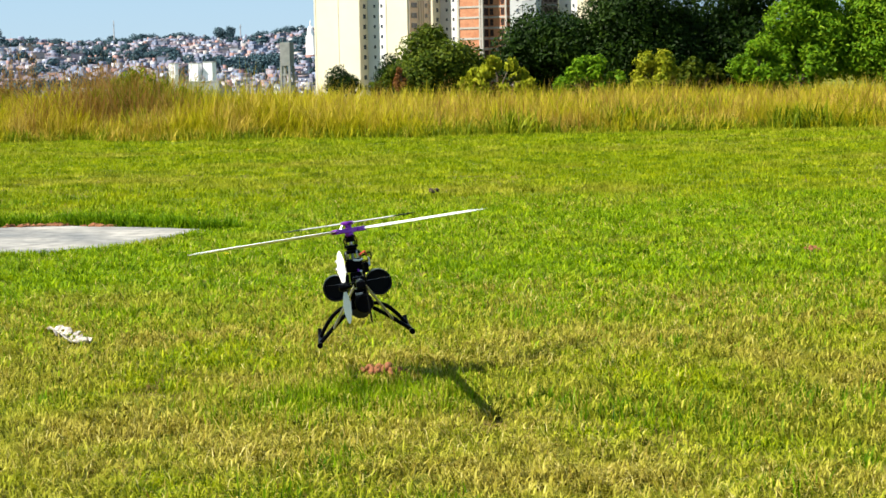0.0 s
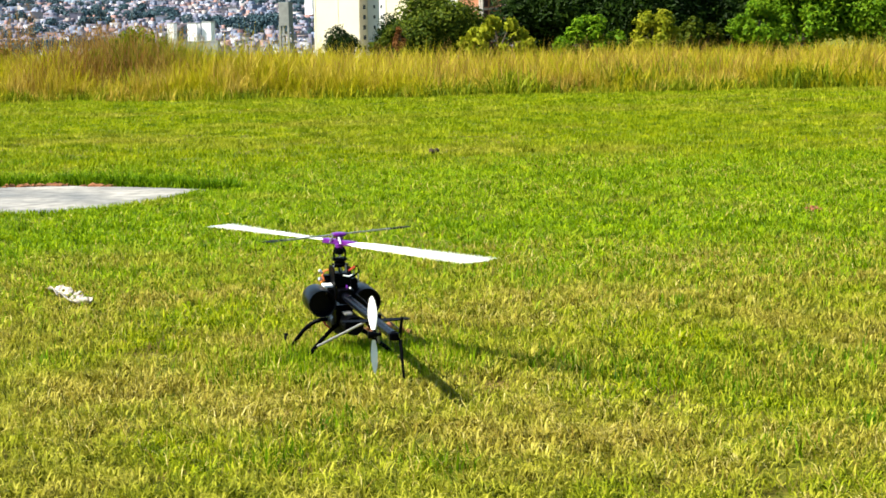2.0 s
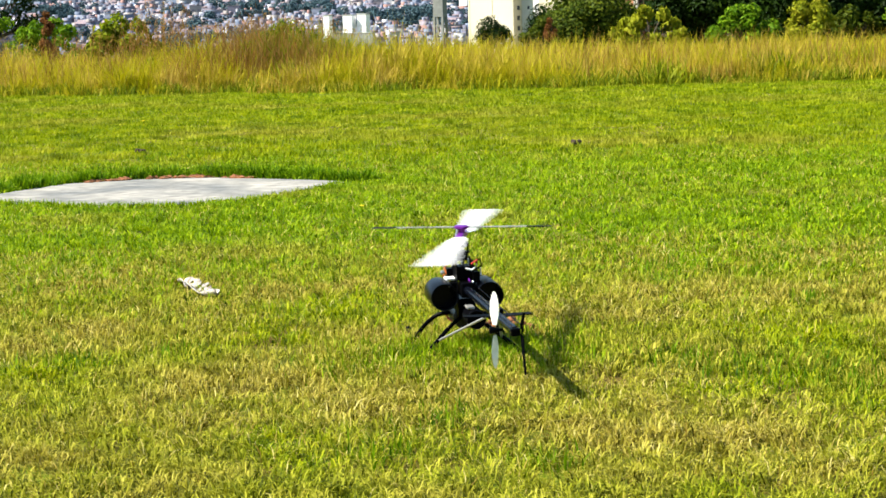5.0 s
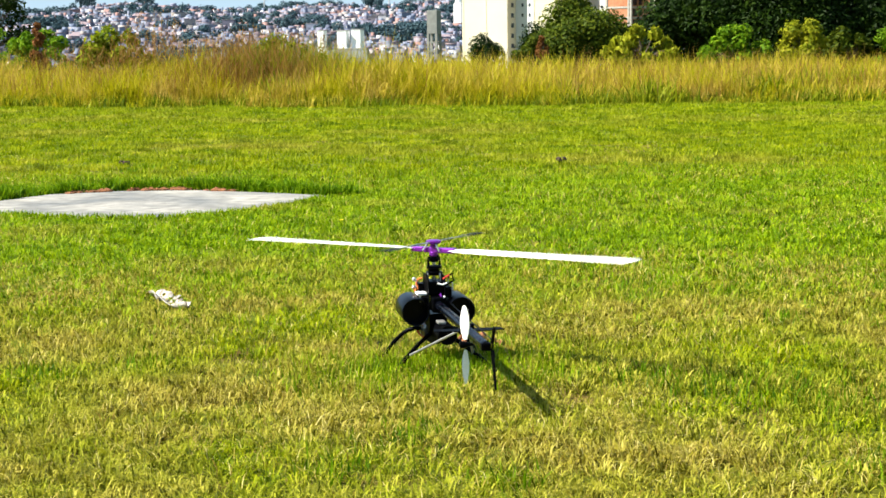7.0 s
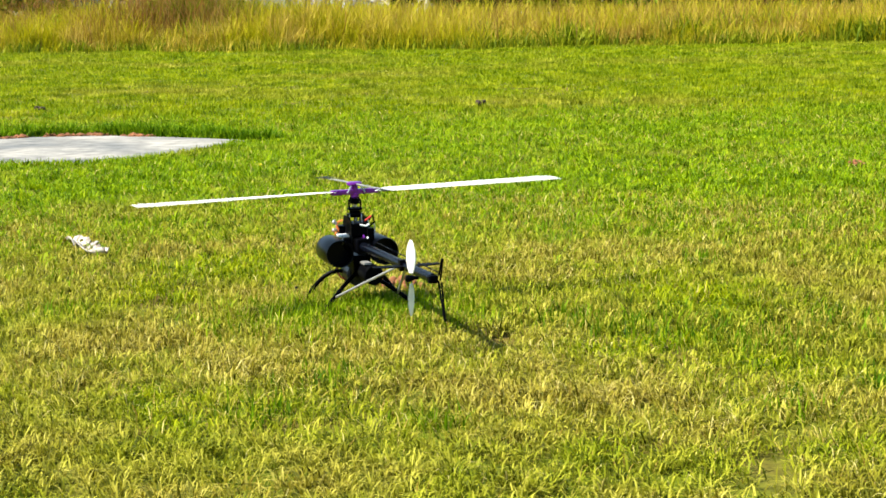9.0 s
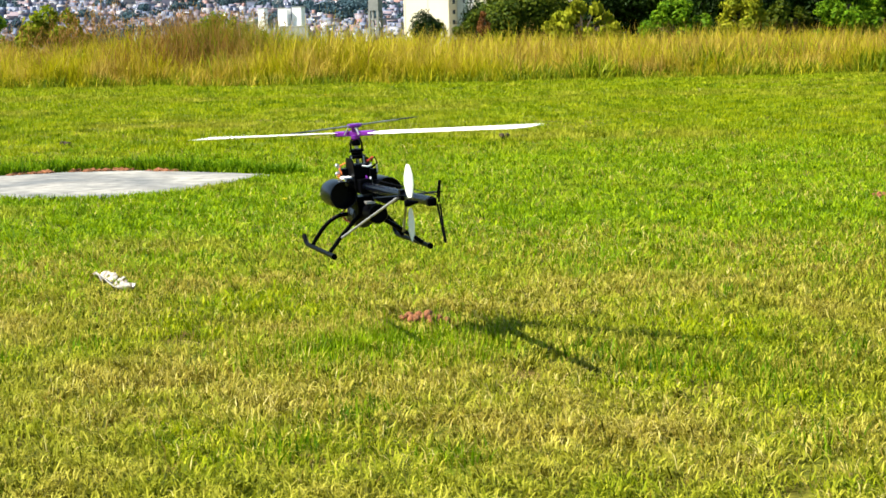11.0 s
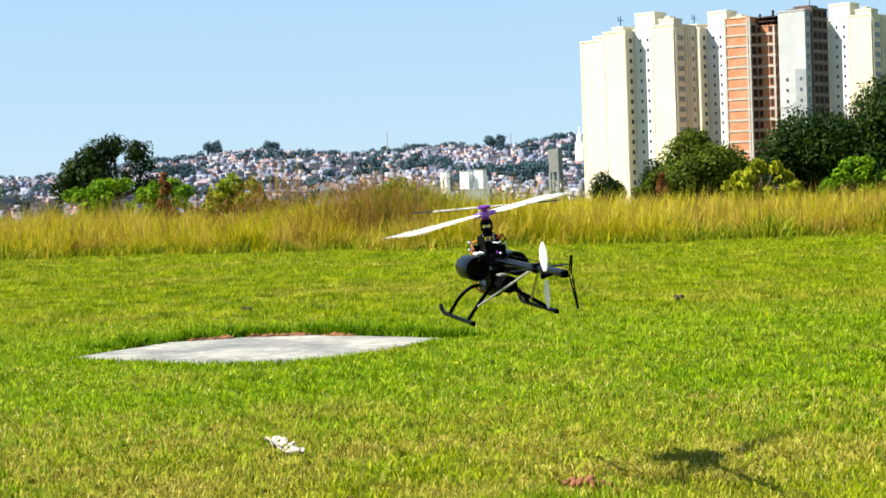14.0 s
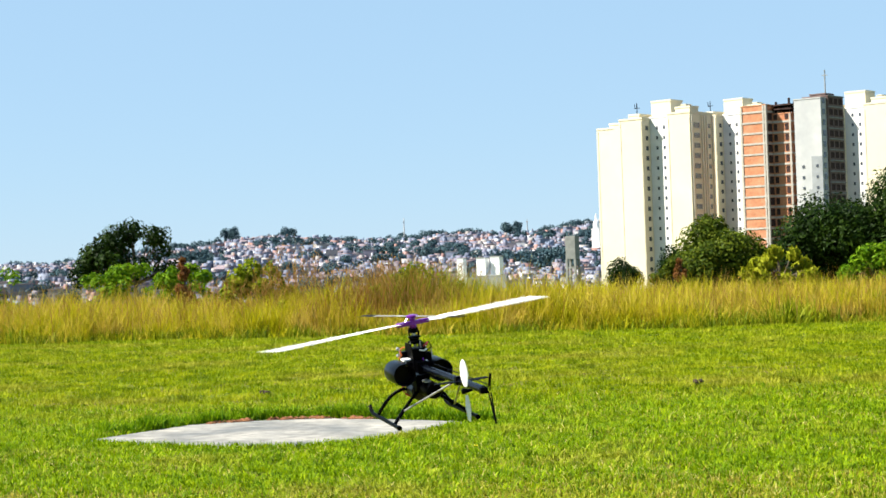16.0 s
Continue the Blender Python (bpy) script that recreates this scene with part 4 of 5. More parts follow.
def build_town():
    spots = []
    y = 1130.0
    while y < 1900:
        x = -0.32 * y + R.uniform(0, 6)
        while x < 0.075 * y:
            if bumps(np.float64(x / 60.0), np.float64(y / 70.0)) < 0.42 and R.uniform() < 0.88:
                spots.append((x + R.normal(0, 1.5), y + R.normal(0, 6), R.normal(0, 14)))
            x += R.uniform(4, 9.5)
        y += 11.5
    R.shuffle(spots)
    single, rest = spots[:220], spots[220:]
    kinds = [house_thing(k) for k in range(4)]
    for k, (x, y, a) in enumerate(single):
        m = pose(x, y, float(land(x, y)), 0, 0, a)
        if k < 4:
            kinds[k].matrix_basis = m
        else:
            copy_thing(kinds[k % 4], m)
    walls, roofs, panes = ([], []), ([], []), ([], [])

    def cube(store, m, x0, x1, y0, y1, z0, z1):
        k = len(store[0])
        for q in ((x0, y0, z0), (x1, y0, z0), (x1, y1, z0), (x0, y1, z0), (x0, y0, z1), (x1, y0, z1), (x1, y1, z1), (x0, y1, z1)):
            store[0].append(m @ Vector(q))
        store[1].extend([k + i for i in q] for q in ((0, 1, 5, 4), (1, 2, 6, 5), (2, 3, 7, 6), (3, 0, 4, 7), (4, 5, 6, 7)))
    for x, y, a in rest:
        m = pose(x, y, float(land(x, y)), 0, 0, a)
        w, d, h = R.gamma(4, 1.05) + 1.5, R.uniform(5, 10), R.choice([2.6, 3.2, 4.5, 5.5, 7.0])
        cube(walls, m, -w / 2, w / 2, -d / 2, d / 2, -6, h)
        if R.uniform() < 0.6:
            u = R.uniform(-w / 3, 0)
            cube(walls, m, u, u + w * 0.5, -d / 4, d / 2.2, h, h + 2.7)
        if R.uniform() < 0.35:
            cube(walls, m, w / 2, w / 2 + R.uniform(1, 3), -d / 3, d / 3, -6, h * R.uniform(0.4, 0.8))
        if R.uniform() < 0.55:
            cube(roofs, m, -w / 2 - 0.3, w / 2 + 0.3, -d / 2 - 0.3, d / 2 + 0.3, h, h + 0.6)
        for u in (-w / 4, w / 4):
            for z in (1.2, 4.0):
                if z < h - 1:
                    cube(panes, m, u - 0.8, u + 0.8, -d / 2 - 0.1, -d / 2 + 0.1, z, z + 1.3)
    for name, store, mat, lab in (("house_wall", walls, M_HOUSE, "crowded plastered houses covering the far hill"), ("house_roof", roofs, M_TILE, "clay and fibre roofs of the far town, tinted with haze"), ("house_window", panes, M_TOWNPANE, "haze-tinted windows of the far town")):
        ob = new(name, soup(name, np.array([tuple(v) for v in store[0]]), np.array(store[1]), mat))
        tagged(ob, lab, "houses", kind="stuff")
    # trees between the houses and along the ridge
    blobs = []
    for k in range(560):
        y = R.uniform(1120, 1880) if k < 560 else R.uniform(1830, 1890)
        x = R.uniform(-0.31, 0.08) * y
        if k < 560 and bumps(np.float64(x / 60.0), np.float64(y / 70.0)) < 0.1:
            continue
        if k >= 560 and bumps(np.float64(x / 25.0), 0.0) < 0.1:
            continue
        z = float(land(x, y))
        for j in range(3):
            blobs.append((x + R.normal(0, 3), y + R.normal(0, 3), z + R.uniform(2, 8), R.uniform(2.5, 6.0)))
    # stands of trees on the ridge: middle, half width, height
    for x, w, n, tall in ((-82, 38, 46, 9), (-12, 9, 12, 17), (-120, 8, 8, 10), (-240, 9, 12, 13), (-296, 8, 10, 17), (-330, 22, 26, 11), (-365, 14, 14, 9), (38, 26, 16, 7), (-180, 5, 5, 9), (-470, 20, 14, 6)):
        for j in range(n):
            q = x + R.uniform(-w, w)
            blobs.append((q, 1838 + R.normal(0, 5), float(land(q, 1838)) + R.uniform(2, tall), R.uniform(3.0, 5.5)))
    # and patches of wood on the slope
    for x, y, w, h in ((-210, 1640, 26, 9), (-285, 1560, 30, 10), (20, 1330, 17, 10), (-110, 1600, 20, 8), (-345, 1500, 20, 9), (60, 1650, 16, 7), (-60, 1480, 14, 7)):
        for j in range(26):
            q, v = x + R.normal(0, w * 0.6), y + R.normal(0, 14)
            blobs.append((q, v, float(land(q, v)) + R.uniform(3, h), R.uniform(3.0, 5.5)))
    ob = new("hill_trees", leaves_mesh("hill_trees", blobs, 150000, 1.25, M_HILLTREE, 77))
    tagged(ob, "haze-tinted trees between the houses of the far hill", "trees", kind="stuff")
    # two masts on the ridge and pale blocks at the foot of the hill
    for x, y, h in ((-118, 1790, 28), (2, 1835, 20)):
        ob = empty("radio_mast", pose(x, y, float(land(x, y))))
        bm = bmesh.new()
        rod(bm, [(0, 0, 0), (0, 0, h * 0.6), (0, 0, h)], [0.9, 0.6, 0.35], 6)
        part("pole", bm, M_GREYC, ob)
        bm = bmesh.new()
        box(bm, -1.0, 1.0, -1.0, 1.0, h * 0.85, h * 0.85 + 0.6)
        part("platform", bm, M_GREYC, ob)
        tagged(ob, "slender grey radio mast on the ridge", "mast")
    for x, y, w, d, h, lab in ((-23.6, 1000, 5.2, 6, 24, "plain white building block below the town"), (-16.0, 1000, 5.2, 6, 24.5, "plain white building block below the town"), (-18.5, 994, 17, 3, 14.5, "low long white building below the town"),
                            (-35.5, 1010, 3.6, 5, 24, "narrow white building below the town"), (54, 1400, 6, 6, 23, "white building with a stepped top on the hill")):
        z = float(land(x, y))
        ob = empty("white_block", pose(x, y, z, 0, 0, -20))
        bm = bmesh.new()
        box(bm, -w / 2, w / 2, -d / 2, d / 2, -4, h)
        # The long low block is white; its grey wall colour stands in for shade.
        part("wall", bm, M_CEMENT if w > 12 else M_STICK, ob)
        bm = bmesh.new()
        box(bm, -w / 2 - 0.2, w / 2 + 0.2, -d / 2 - 0.2, d / 2 + 0.2, h, h + 0.5)
        if y > 1300:
            turned(bm, [(h + 0.5, 2.6), (h + 4.5, 2.4), (h + 6, 1.8), (h + 7.5, 0.8), (h + 12, 0.25)], "z", (0, 0, 0), 12)
        part("roof", bm, M_STICK if y > 1300 else M_GREYC, ob)
        tagged(ob, lab, "building")
    # wider flat-roofed buildings at the low end of the ridge
    r = np.random.RandomState(91)
    for k in range(26):
        y = r.uniform(1130, 1330)
        x = r.uniform(-0.315, -0.20) * y
        w, d, h = r.uniform(9, 24), r.uniform(8, 12), r.uniform(5, 12)
        ob = empty("town_building", pose(x, y, float(land(x, y)), 0, 0, r.normal(0, 12)))
        bm = bmesh.new()
        box(bm, -w / 2, w / 2, -d / 2, d / 2, -6, h)
        part("wall", bm, M_HOUSE, ob)
        bm = bmesh.new()
        box(bm, -w / 2 - 0.4, w / 2 + 0.4, -d / 2 - 0.4, d / 2 + 0.4, h, h + 0.7)
        part("roof", bm, M_TILE if k % 3 else M_FIBRE, ob)
        for u in np.arange(-w / 2 + 1.6, w / 2 - 1.2, 3.2):
            for q in np.arange(1.2, h - 1.6, 3.0):
                bm = bmesh.new()
                box(bm, u - 0.7, u + 0.7, -d / 2 - 0.08, -d / 2 + 0.1, q, q + 1.3)
                part("window", bm, M_TOWNPANE, ob)
        tagged(ob, "broad flat-roofed building at the foot of the hill", "building", "buildings below the town")


build_town()

# ---- the model helicopter: nose to +y, skids' soles at z = 0 ----
HUB_Z = 0.362


def slab_shape(bm, outline, axis, at, thick):
    """A flat plate from an outline of (a, b) pairs, across the given axis."""
    def co(a, b, t):
        return {"x": (at + t, a, b), "y": (a, at + t, b), "z": (a, b, at + t)}[axis]
    lo = [bm.verts.new(co(a, b, -thick / 2)) for a, b in outline]
    hi = [bm.verts.new(co(a, b, thick / 2)) for a, b in outline]
    n = len(outline)
    bm.faces.new(lo[::-1])
    bm.faces.new(hi)
    for i in range(n):
        bm.faces.new((lo[i], lo[(i + 1) % n], hi[(i + 1) % n], hi[i]))
    bmesh.ops.recalc_face_normals(bm, faces=bm.faces)


def airfoil(bm, stations, flip=1):
    """A blade along x: stations of (x, chord, twist in degrees, shift); a rounded thin section."""
    prof = [(-0.5, 0.0), (-0.42, 0.05), (-0.2, 0.075), (0.15, 0.06), (0.5, 0.004), (0.15, -0.03), (-0.2, -0.04), (-0.42, -0.035)]
    rings = []
    for x, c, tw, sh in stations:
        a = radians(tw)
        rings.append([bm.verts.new((x, flip * (p * math.cos(a) - q * math.sin(a)) * c + sh, (p * math.sin(a) + q * math.cos(a)) * c)) for p, q in prof])
    n = len(prof)
    for u, v in zip(rings[:-1], rings[1:]):
        for i in range(n):
            bm.faces.new((u[i], u[(i + 1) % n], v[(i + 1) % n], v[i]))
    bm.faces.new(rings[0])
    bm.faces.new(rings[-1])
    bmesh.ops.recalc_face_normals(bm, faces=bm.faces)


def build_helicopter():
    ob = empty("model_helicopter", pose(0.2, 5.8, 0.015))
    # frame: two carbon plates with spacers
    side = [(-0.075, 0.125), (-0.055, 0.27), (-0.03, 0.285), (0.045, 0.285), (0.06, 0.25), (0.095, 0.20), (0.105, 0.13), (0.06, 0.095), (-0.04, 0.095)]
    for x in (-0.026, 0.026):
        bm = bmesh.new()
        slab_shape(bm, side, "x", x, 0.003)
        part("side_plate", bm, M_CARBON, ob)
    bm = bmesh.new()
    box(bm, -0.024, 0.024, -0.05, 0.05, 0.10, 0.165, 0.004)
    part("gear_case", bm, M_BLACK, ob)
    bm = bmesh.new()
    box(bm, -0.026, 0.026, -0.045, 0.028, 0.222, 0.266, 0.005)
    part("upper_block", bm, M_BLACK, ob)
    # servos with arms
    for x, y, z in ((-0.036, 0.045, 0.235), (0.036, 0.045, 0.235), (0.036, -0.035, 0.232), (-0.034, -0.03, 0.20)):
        bm = bmesh.new()
        box(bm, x - 0.011, x + 0.011, y - 0.018, y + 0.018, z - 0.017, z + 0.017, 0.002)
        servo = part("servo", bm, M_BLACK, ob)
        bm = bmesh.new()
        s = 1 if x > 0 else -1
        rod(bm, [(x + s * 0.012, y, z + 0.006), (x + s * 0.018, y, z + 0.006)], 0.006, 8)
        box(bm, x + s * 0.016 - 0.002, x + s * 0.016 + 0.002, y - 0.003, y + 0.003, z + 0.004, z + 0.028)
        part("servo_arm", bm, M_STEEL, servo)
    # the two big black canisters beside the frame
    for x in (-0.072, 0.072):
        bm = bmesh.new()
        turned(bm, [(-0.03, 0.002), (-0.03, 0.038), (-0.088, 0.039), (-0.089, 0.042), (-0.086, 0.043), (0.066, 0.043), (0.080, 0.040), (0.087, 0.032), (0.089, 0.012)], "y", (x, 0.0, 0.178), 28)
        part("side_canister", bm, M_CAN, ob, smooth=True)
        bm = bmesh.new()
        box(bm, min(x, x * 0.3), max(x, x * 0.3), -0.012, 0.012, 0.17, 0.186, 0.002)
        part("canister_bracket", bm, M_CARBON, ob)
    bm = bmesh.new()
    turned(bm, [(-0.176, 0.008), (-0.178, 0.028), (-0.172, 0.031), (-0.05, 0.031), (-0.035, 0.030), (-0.01, 0.026)], "y", (0.012, 0, 0.118), 24)
    part("lower_canister", bm, M_BLACK, ob, smooth=True)
    bm = bmesh.new()
    box(bm, -0.012, 0.012, -0.15, -0.10, 0.148, 0.1545, 0.001)
    part("canister_label", bm, M_SILVER, ob, "grey metal plate on the canister")
    bm = bmesh.new()
    turned(bm, [(-0.02, 0.02), (-0.015, 0.036), (0.06, 0.039), (0.085, 0.03), (0.095, 0.012)], "y", (0, 0, 0.10), 20)
    part("fuel_tank", bm, plain("smoked_plastic", (0.02, 0.018, 0.015), (0.045, 0.04, 0.032), 30, 0.3, spec=0.2), ob, "smoked grey-brown tank", smooth=True)
    # mast, swashplate and links
    bm = bmesh.new()
    rod(bm, [(0, 0, 0.22), (0, 0, HUB_Z + 0.01)], 0.0055, 12)
    part("mast", bm, M_STEEL, ob)
    bm = bmesh.new()
    turned(bm, [(0.282, 0.022), (0.286, 0.026), (0.292, 0.026), (0.294, 0.018), (0.302, 0.018), (0.304, 0.024), (0.310, 0.024), (0.313, 0.010)], "z", (0, 0, 0), 24)
    part("swashplate", bm, M_BLACK, ob)
    bm = bmesh.new()
    turned(bm, [(0.322, 0.010), (0.324, 0.015), (0.336, 0.015), (0.340, 0.009)], "z", (0, 0, 0), 16)
    part("washout_hub", bm, M_BLACK, ob)
    for k in range(4):
        a = k * math.pi / 2 + 0.6
        c, s = math.cos(a), math.sin(a)
        bm = bmesh.new()
        rod(bm, [(0.026 * c, 0.026 * s, 0.29), (0.030 * c, 0.030 * s, 0.252)], 0.0022, 6)
        part("push_rod", bm, M_STEEL, ob)
        bm = bmesh.new()
        rod(bm, [(0.024 * c, 0.024 * s, 0.308), (0.026 * c, 0.026 * s, 0.33), (0.016 * c, 0.016 * s, 0.345)], 0.0024, 6)
        part("link", bm, M_BLACK, ob)
    # clutter on the nose and sides: gyro, receiver, wires, sticker
    bm = bmesh.new()
    box(bm, -0.058, -0.028, -0.03, 0.018, 0.222, 0.229, 0.001)
    part("sticker_plate", bm, M_STICK, ob, "white sticker plate")
    for col, pts in ((M_ORANGE, [(-0.04, 0.03, 0.225), (-0.052, 0.04, 0.25), (-0.045, 0.05, 0.262), (-0.03, 0.045, 0.268)]), (M_RED, [(-0.03, 0.08, 0.13), (-0.05, 0.085, 0.105), (-0.04, 0.06, 0.085), (-0.03, 0.03, 0.08)]),
                     (M_ORANGE, [(-0.045, 0.045, 0.24), (-0.055, 0.05, 0.225), (-0.04, 0.06, 0.21)]), (M_RED, [(0.02, -0.05, 0.275), (0.04, -0.04, 0.285), (0.045, 0, 0.27)]),
                     (M_PURPLE, [(0.0, -0.06, 0.18), (0.015, -0.08, 0.2), (0.01, -0.06, 0.23)]), (M_STICK, [(0.0, -0.058, 0.262), (0.018, -0.062, 0.258), (0.03, -0.055, 0.262)]),
                     (M_STICK, [(-0.005, -0.065, 0.2), (0.008, -0.09, 0.205), (0.02, -0.08, 0.225)]), (M_BLACK, [(0.03, 0.02, 0.27), (0.06, 0.02, 0.28), (0.062, 0.0, 0.262), (0.04, -0.01, 0.25)])):
        bm = bmesh.new()
        rod(bm, pts, 0.0032, 6)
        part("wire", bm, col, ob)
    for x, y, z in ((-0.055, 0.062, 0.262), (-0.057, 0.06, 0.236)):
        bm = bmesh.new()
        turned(bm, [(-0.006, 0.004), (0, 0.0065), (0.006, 0.004)], "z", (x, y, z), 10)
        part("ball_joint", bm, M_STEEL, ob)
    # landing gear
    for s in (-1, 1):
        bm = bmesh.new()
        x = s * 0.15
        rod(bm, [(x, -0.242, 0.010), (x, 0.175, 0.010), (x, 0.205, 0.018), (x, 0.225, 0.036)], 0.0075, 10)
        part("skid", bm, M_BLACK, ob, smooth=True)
        bm = bmesh.new()
        rod(bm, [(x, -0.245, 0.010), (x, -0.225, 0.010)], 0.0095, 10)
        part("skid_cap", bm, M_BLACK, ob)
        for y, arch in ((0.10, 0.022), (-0.165, 0.0)):
            bm = bmesh.new()
            pts = []
            for k in range(9):
                u = k / 8
                px = 0.026 + (0.15 - 0.026) * u
                pz = 0.092 * (1 - u ** (2.0 if arch else 1.15)) + 0.012 + arch * math.sin(math.pi * u) * 0.4
                py = (0.05 if y > 0 else -0.06) + (y - (0.05 if y > 0 else -0.06)) * u
                pts.append((s * px, py, pz))
            rod(bm, pts, 0.0068, 10)
            part("leg", bm, M_BLACK, ob, smooth=True)
        bm = bmesh.new()
        rod(bm, [(s * 0.098, -0.125, 0.052), (s * 0.014, -0.56, 0.196)], 0.004, 8)
        part("boom_strut", bm, M_SILVER, ob, "silver alloy boom strut")
    # tail boom, fins and tail gearbox
    bm = bmesh.new()
    rod(bm, [(0, -0.04, 0.198), (0, -0.89, 0.206)], 0.0135, 14)
    part("tail_boom", bm, M_BOOM, ob, smooth=True)
    bm = bmesh.new()
    box(bm, -0.02, 0.02, -0.10, -0.03, 0.176, 0.222, 0.004)
    part("boom_clamp", bm, M_BLACK, ob)
    bm = bmesh.new()
    slab_shape(bm, [(-0.10, -0.63), (-0.095, -0.60), (0.095, -0.60), (0.10, -0.63), (0.03, -0.645), (-0.03, -0.645)], "z", 0.206, 0.003)
    part("horizontal_fin", bm, M_CARBON, ob)
    bm = bmesh.new()
    box(bm, -0.018, 0.018, -0.615, -0.59, 0.19, 0.222, 0.003)
    part("fin_clamp", bm, M_BLACK, ob)
    bm = bmesh.new()
    box(bm, -0.014, 0.012, -0.905, -0.88, 0.194, 0.216, 0.004)
    part("tail_gearbox", bm, M_BLACK, ob)
    # the vertical fin is a slotted plate: outer frame and a web
    for (a, b), w in ((((-0.90, 0.215), (-0.934, 0.262)), 0.006), (((-0.915, 0.205), (-0.944, 0.262)), 0.006), (((-0.932, 0.263), (-0.946, 0.263)), 0.006),
                      (((-0.895, 0.20), (-0.944, 0.10)), 0.006), (((-0.925, 0.20), (-0.952, 0.10)), 0.006), (((-0.943, 0.10), (-0.953, 0.10)), 0.006), (((-0.912, 0.15), (-0.936, 0.15)), 0.004)):
        bm = bmesh.new()
        rod(bm, [(0.014, *a), (0.014, *b)], w * 0.42, 6)
        part("fin_rail", bm, M_CARBON, ob)
    bm = bmesh.new()
    rod(bm, [(0.016, -0.20, 0.222), (0.016, -0.88, 0.222)], 0.0016, 6)
    part("control_rod", bm, M_BLACK, ob)

    # main rotor: a spinning part with its blades, grips and flybar
    bm = bmesh.new()
    turned(bm, [(-0.022, 0.010), (-0.018, 0.014), (-0.008, 0.014), (-0.006, 0.011), (0.016, 0.011), (0.018, 0.019), (0.022, 0.024), (0.027, 0.024), (0.030, 0.018)], "z", (0, 0, 0), 20)
    box(bm, -0.034, 0.034, -0.010, 0.010, -0.009, 0.007, 0.002)
    rotor = part("main_rotor", bm, M_PURPLE, ob, "purple anodised rotor head with two white blades")
    rotor.location = (0, 0, HUB_Z)
    for s in (1, -1):
        bm = bmesh.new()
        box(bm, min(s * 0.034, s * 0.078), max(s * 0.034, s * 0.078), -0.012, 0.012, -0.009, 0.007, 0.003)
        part("blade_grip", bm, M_PURPLE, rotor, "purple anodised blade grip")
        bm = bmesh.new()
        airfoil(bm, [(s * 0.064, 0.028, 6, 0), (s * 0.09, 0.044, 6, 0), (s * 0.13, 0.060, 6, 0), (s * 0.67, 0.060, 4, 0), (s * 0.695, 0.048, 4, -s * 0.004), (s * 0.70, 0.030, 4, -s * 0.010)], s)
        part("rotor_blade", bm, M_WHITE, rotor, "white painted rotor blade")
        bm = bmesh.new()
        airfoil(bm, [(s * 0.205, 0.028, 0, 0), (s * 0.215, 0.036, 0, 0), (s * 0.275, 0.036, 0, 0), (s * 0.285, 0.026, 0, 0)], s)
        paddle = part("flybar_paddle", bm, M_BLACK, rotor, "black flybar paddle")
        paddle.matrix_basis = Matrix.Translation((0, 0, 0.024)) @ Matrix.Rotation(radians(90), 4, "Z")
        bm = bmesh.new()
        rod(bm, [(s * 0.014, 0.012, 0.02), (s * 0.03, 0.016, -0.004)], 0.0025, 6)
        part("mixing_link", bm, M_STEEL, rotor)
    bm = bmesh.new()
    rod(bm, [(0, -0.21, 0.024), (0, 0.21, 0.024)], 0.0026, 8)
    part("flybar", bm, M_SILVER, rotor)

    bm = bmesh.new()
    turned(bm, [(-0.016, 0.005), (-0.014, 0.010), (-0.004, 0.010), (0.012, 0.005), (0.022, 0.004)], "x", (0, 0, 0), 12)
    tail = part("tail_rotor", bm, M_BLACK, ob)
    tail.location = (-0.048, -0.845, 0.204)
    for s in (1, -1):
        bm = bmesh.new()
        airfoil(bm, [(0.014, 0.012, 0, 0), (0.03, 0.022, 0, 0), (0.052, 0.029, 0, 0), (0.076, 0.026, 0, 0), (0.096, 0.016, 0, 0), (0.106, 0.005, 0, 0)], s)
        b = part("tail_blade", bm, M_TAILW, tail, "white nylon tail rotor blade")
        b.matrix_basis = Matrix.Rotation(radians(-90 * s), 4, "Y") @ Matrix.Rotation(radians(52), 4, "X")
    tagged(ob, "black model helicopter with white rotor blades and purple head", "model helicopter")
    return ob, rotor, tail


heli, main_rotor, tail_rotor = build_helicopter()


# ---- small things on the lawn ----
def build_dead_leaf():
    """A long dead leaf, curled and torn, lying on the grass."""
    bm = bmesh.new()
    n, w = 22, 6
    grid = []
    for i in range(n + 1):
        u = i / n
        half = 0.04 * math.sin(math.pi * min(1, u * 0.9 + 0.08)) ** 0.6 * (1 + 0.35 * noise.noise((u * 9, 0, 3)))
        row = []
        for j in range(w + 1):
            v = j / w * 2 - 1
            z = 0.018 + 0.022 * v * v + 0.012 * noise.noise((u * 11, v * 2, 5)) + 0.010 * math.sin(u * 14)
            row.append(bm.verts.new((0.44 * (u - 0.5), v * half + 0.01 * math.sin(u * 7), z)))
        grid.append(row)
    for i in range(n):
        for j in range(w):
            if noise.noise((i * 0.8, j * 0.9, 2)) < 0.34:
                bm.faces.new((grid[i][j], grid[i + 1][j], grid[i + 1][j + 1], grid[i][j + 1]))
    me = mesh_of("dead_leaf", bm, M_DEAD, True)
    ob = new("dead_leaf", me)
    md = ob.modifiers.new("thick", "SOLIDIFY")
    md.thickness = 0.002
    ob.matrix_basis = pose(-0.79, 7.20, 0.004, 0, 0, -66)
    tagged(ob, "curled torn pale dead leaf lying on the grass", "leaf")


build_dead_leaf()


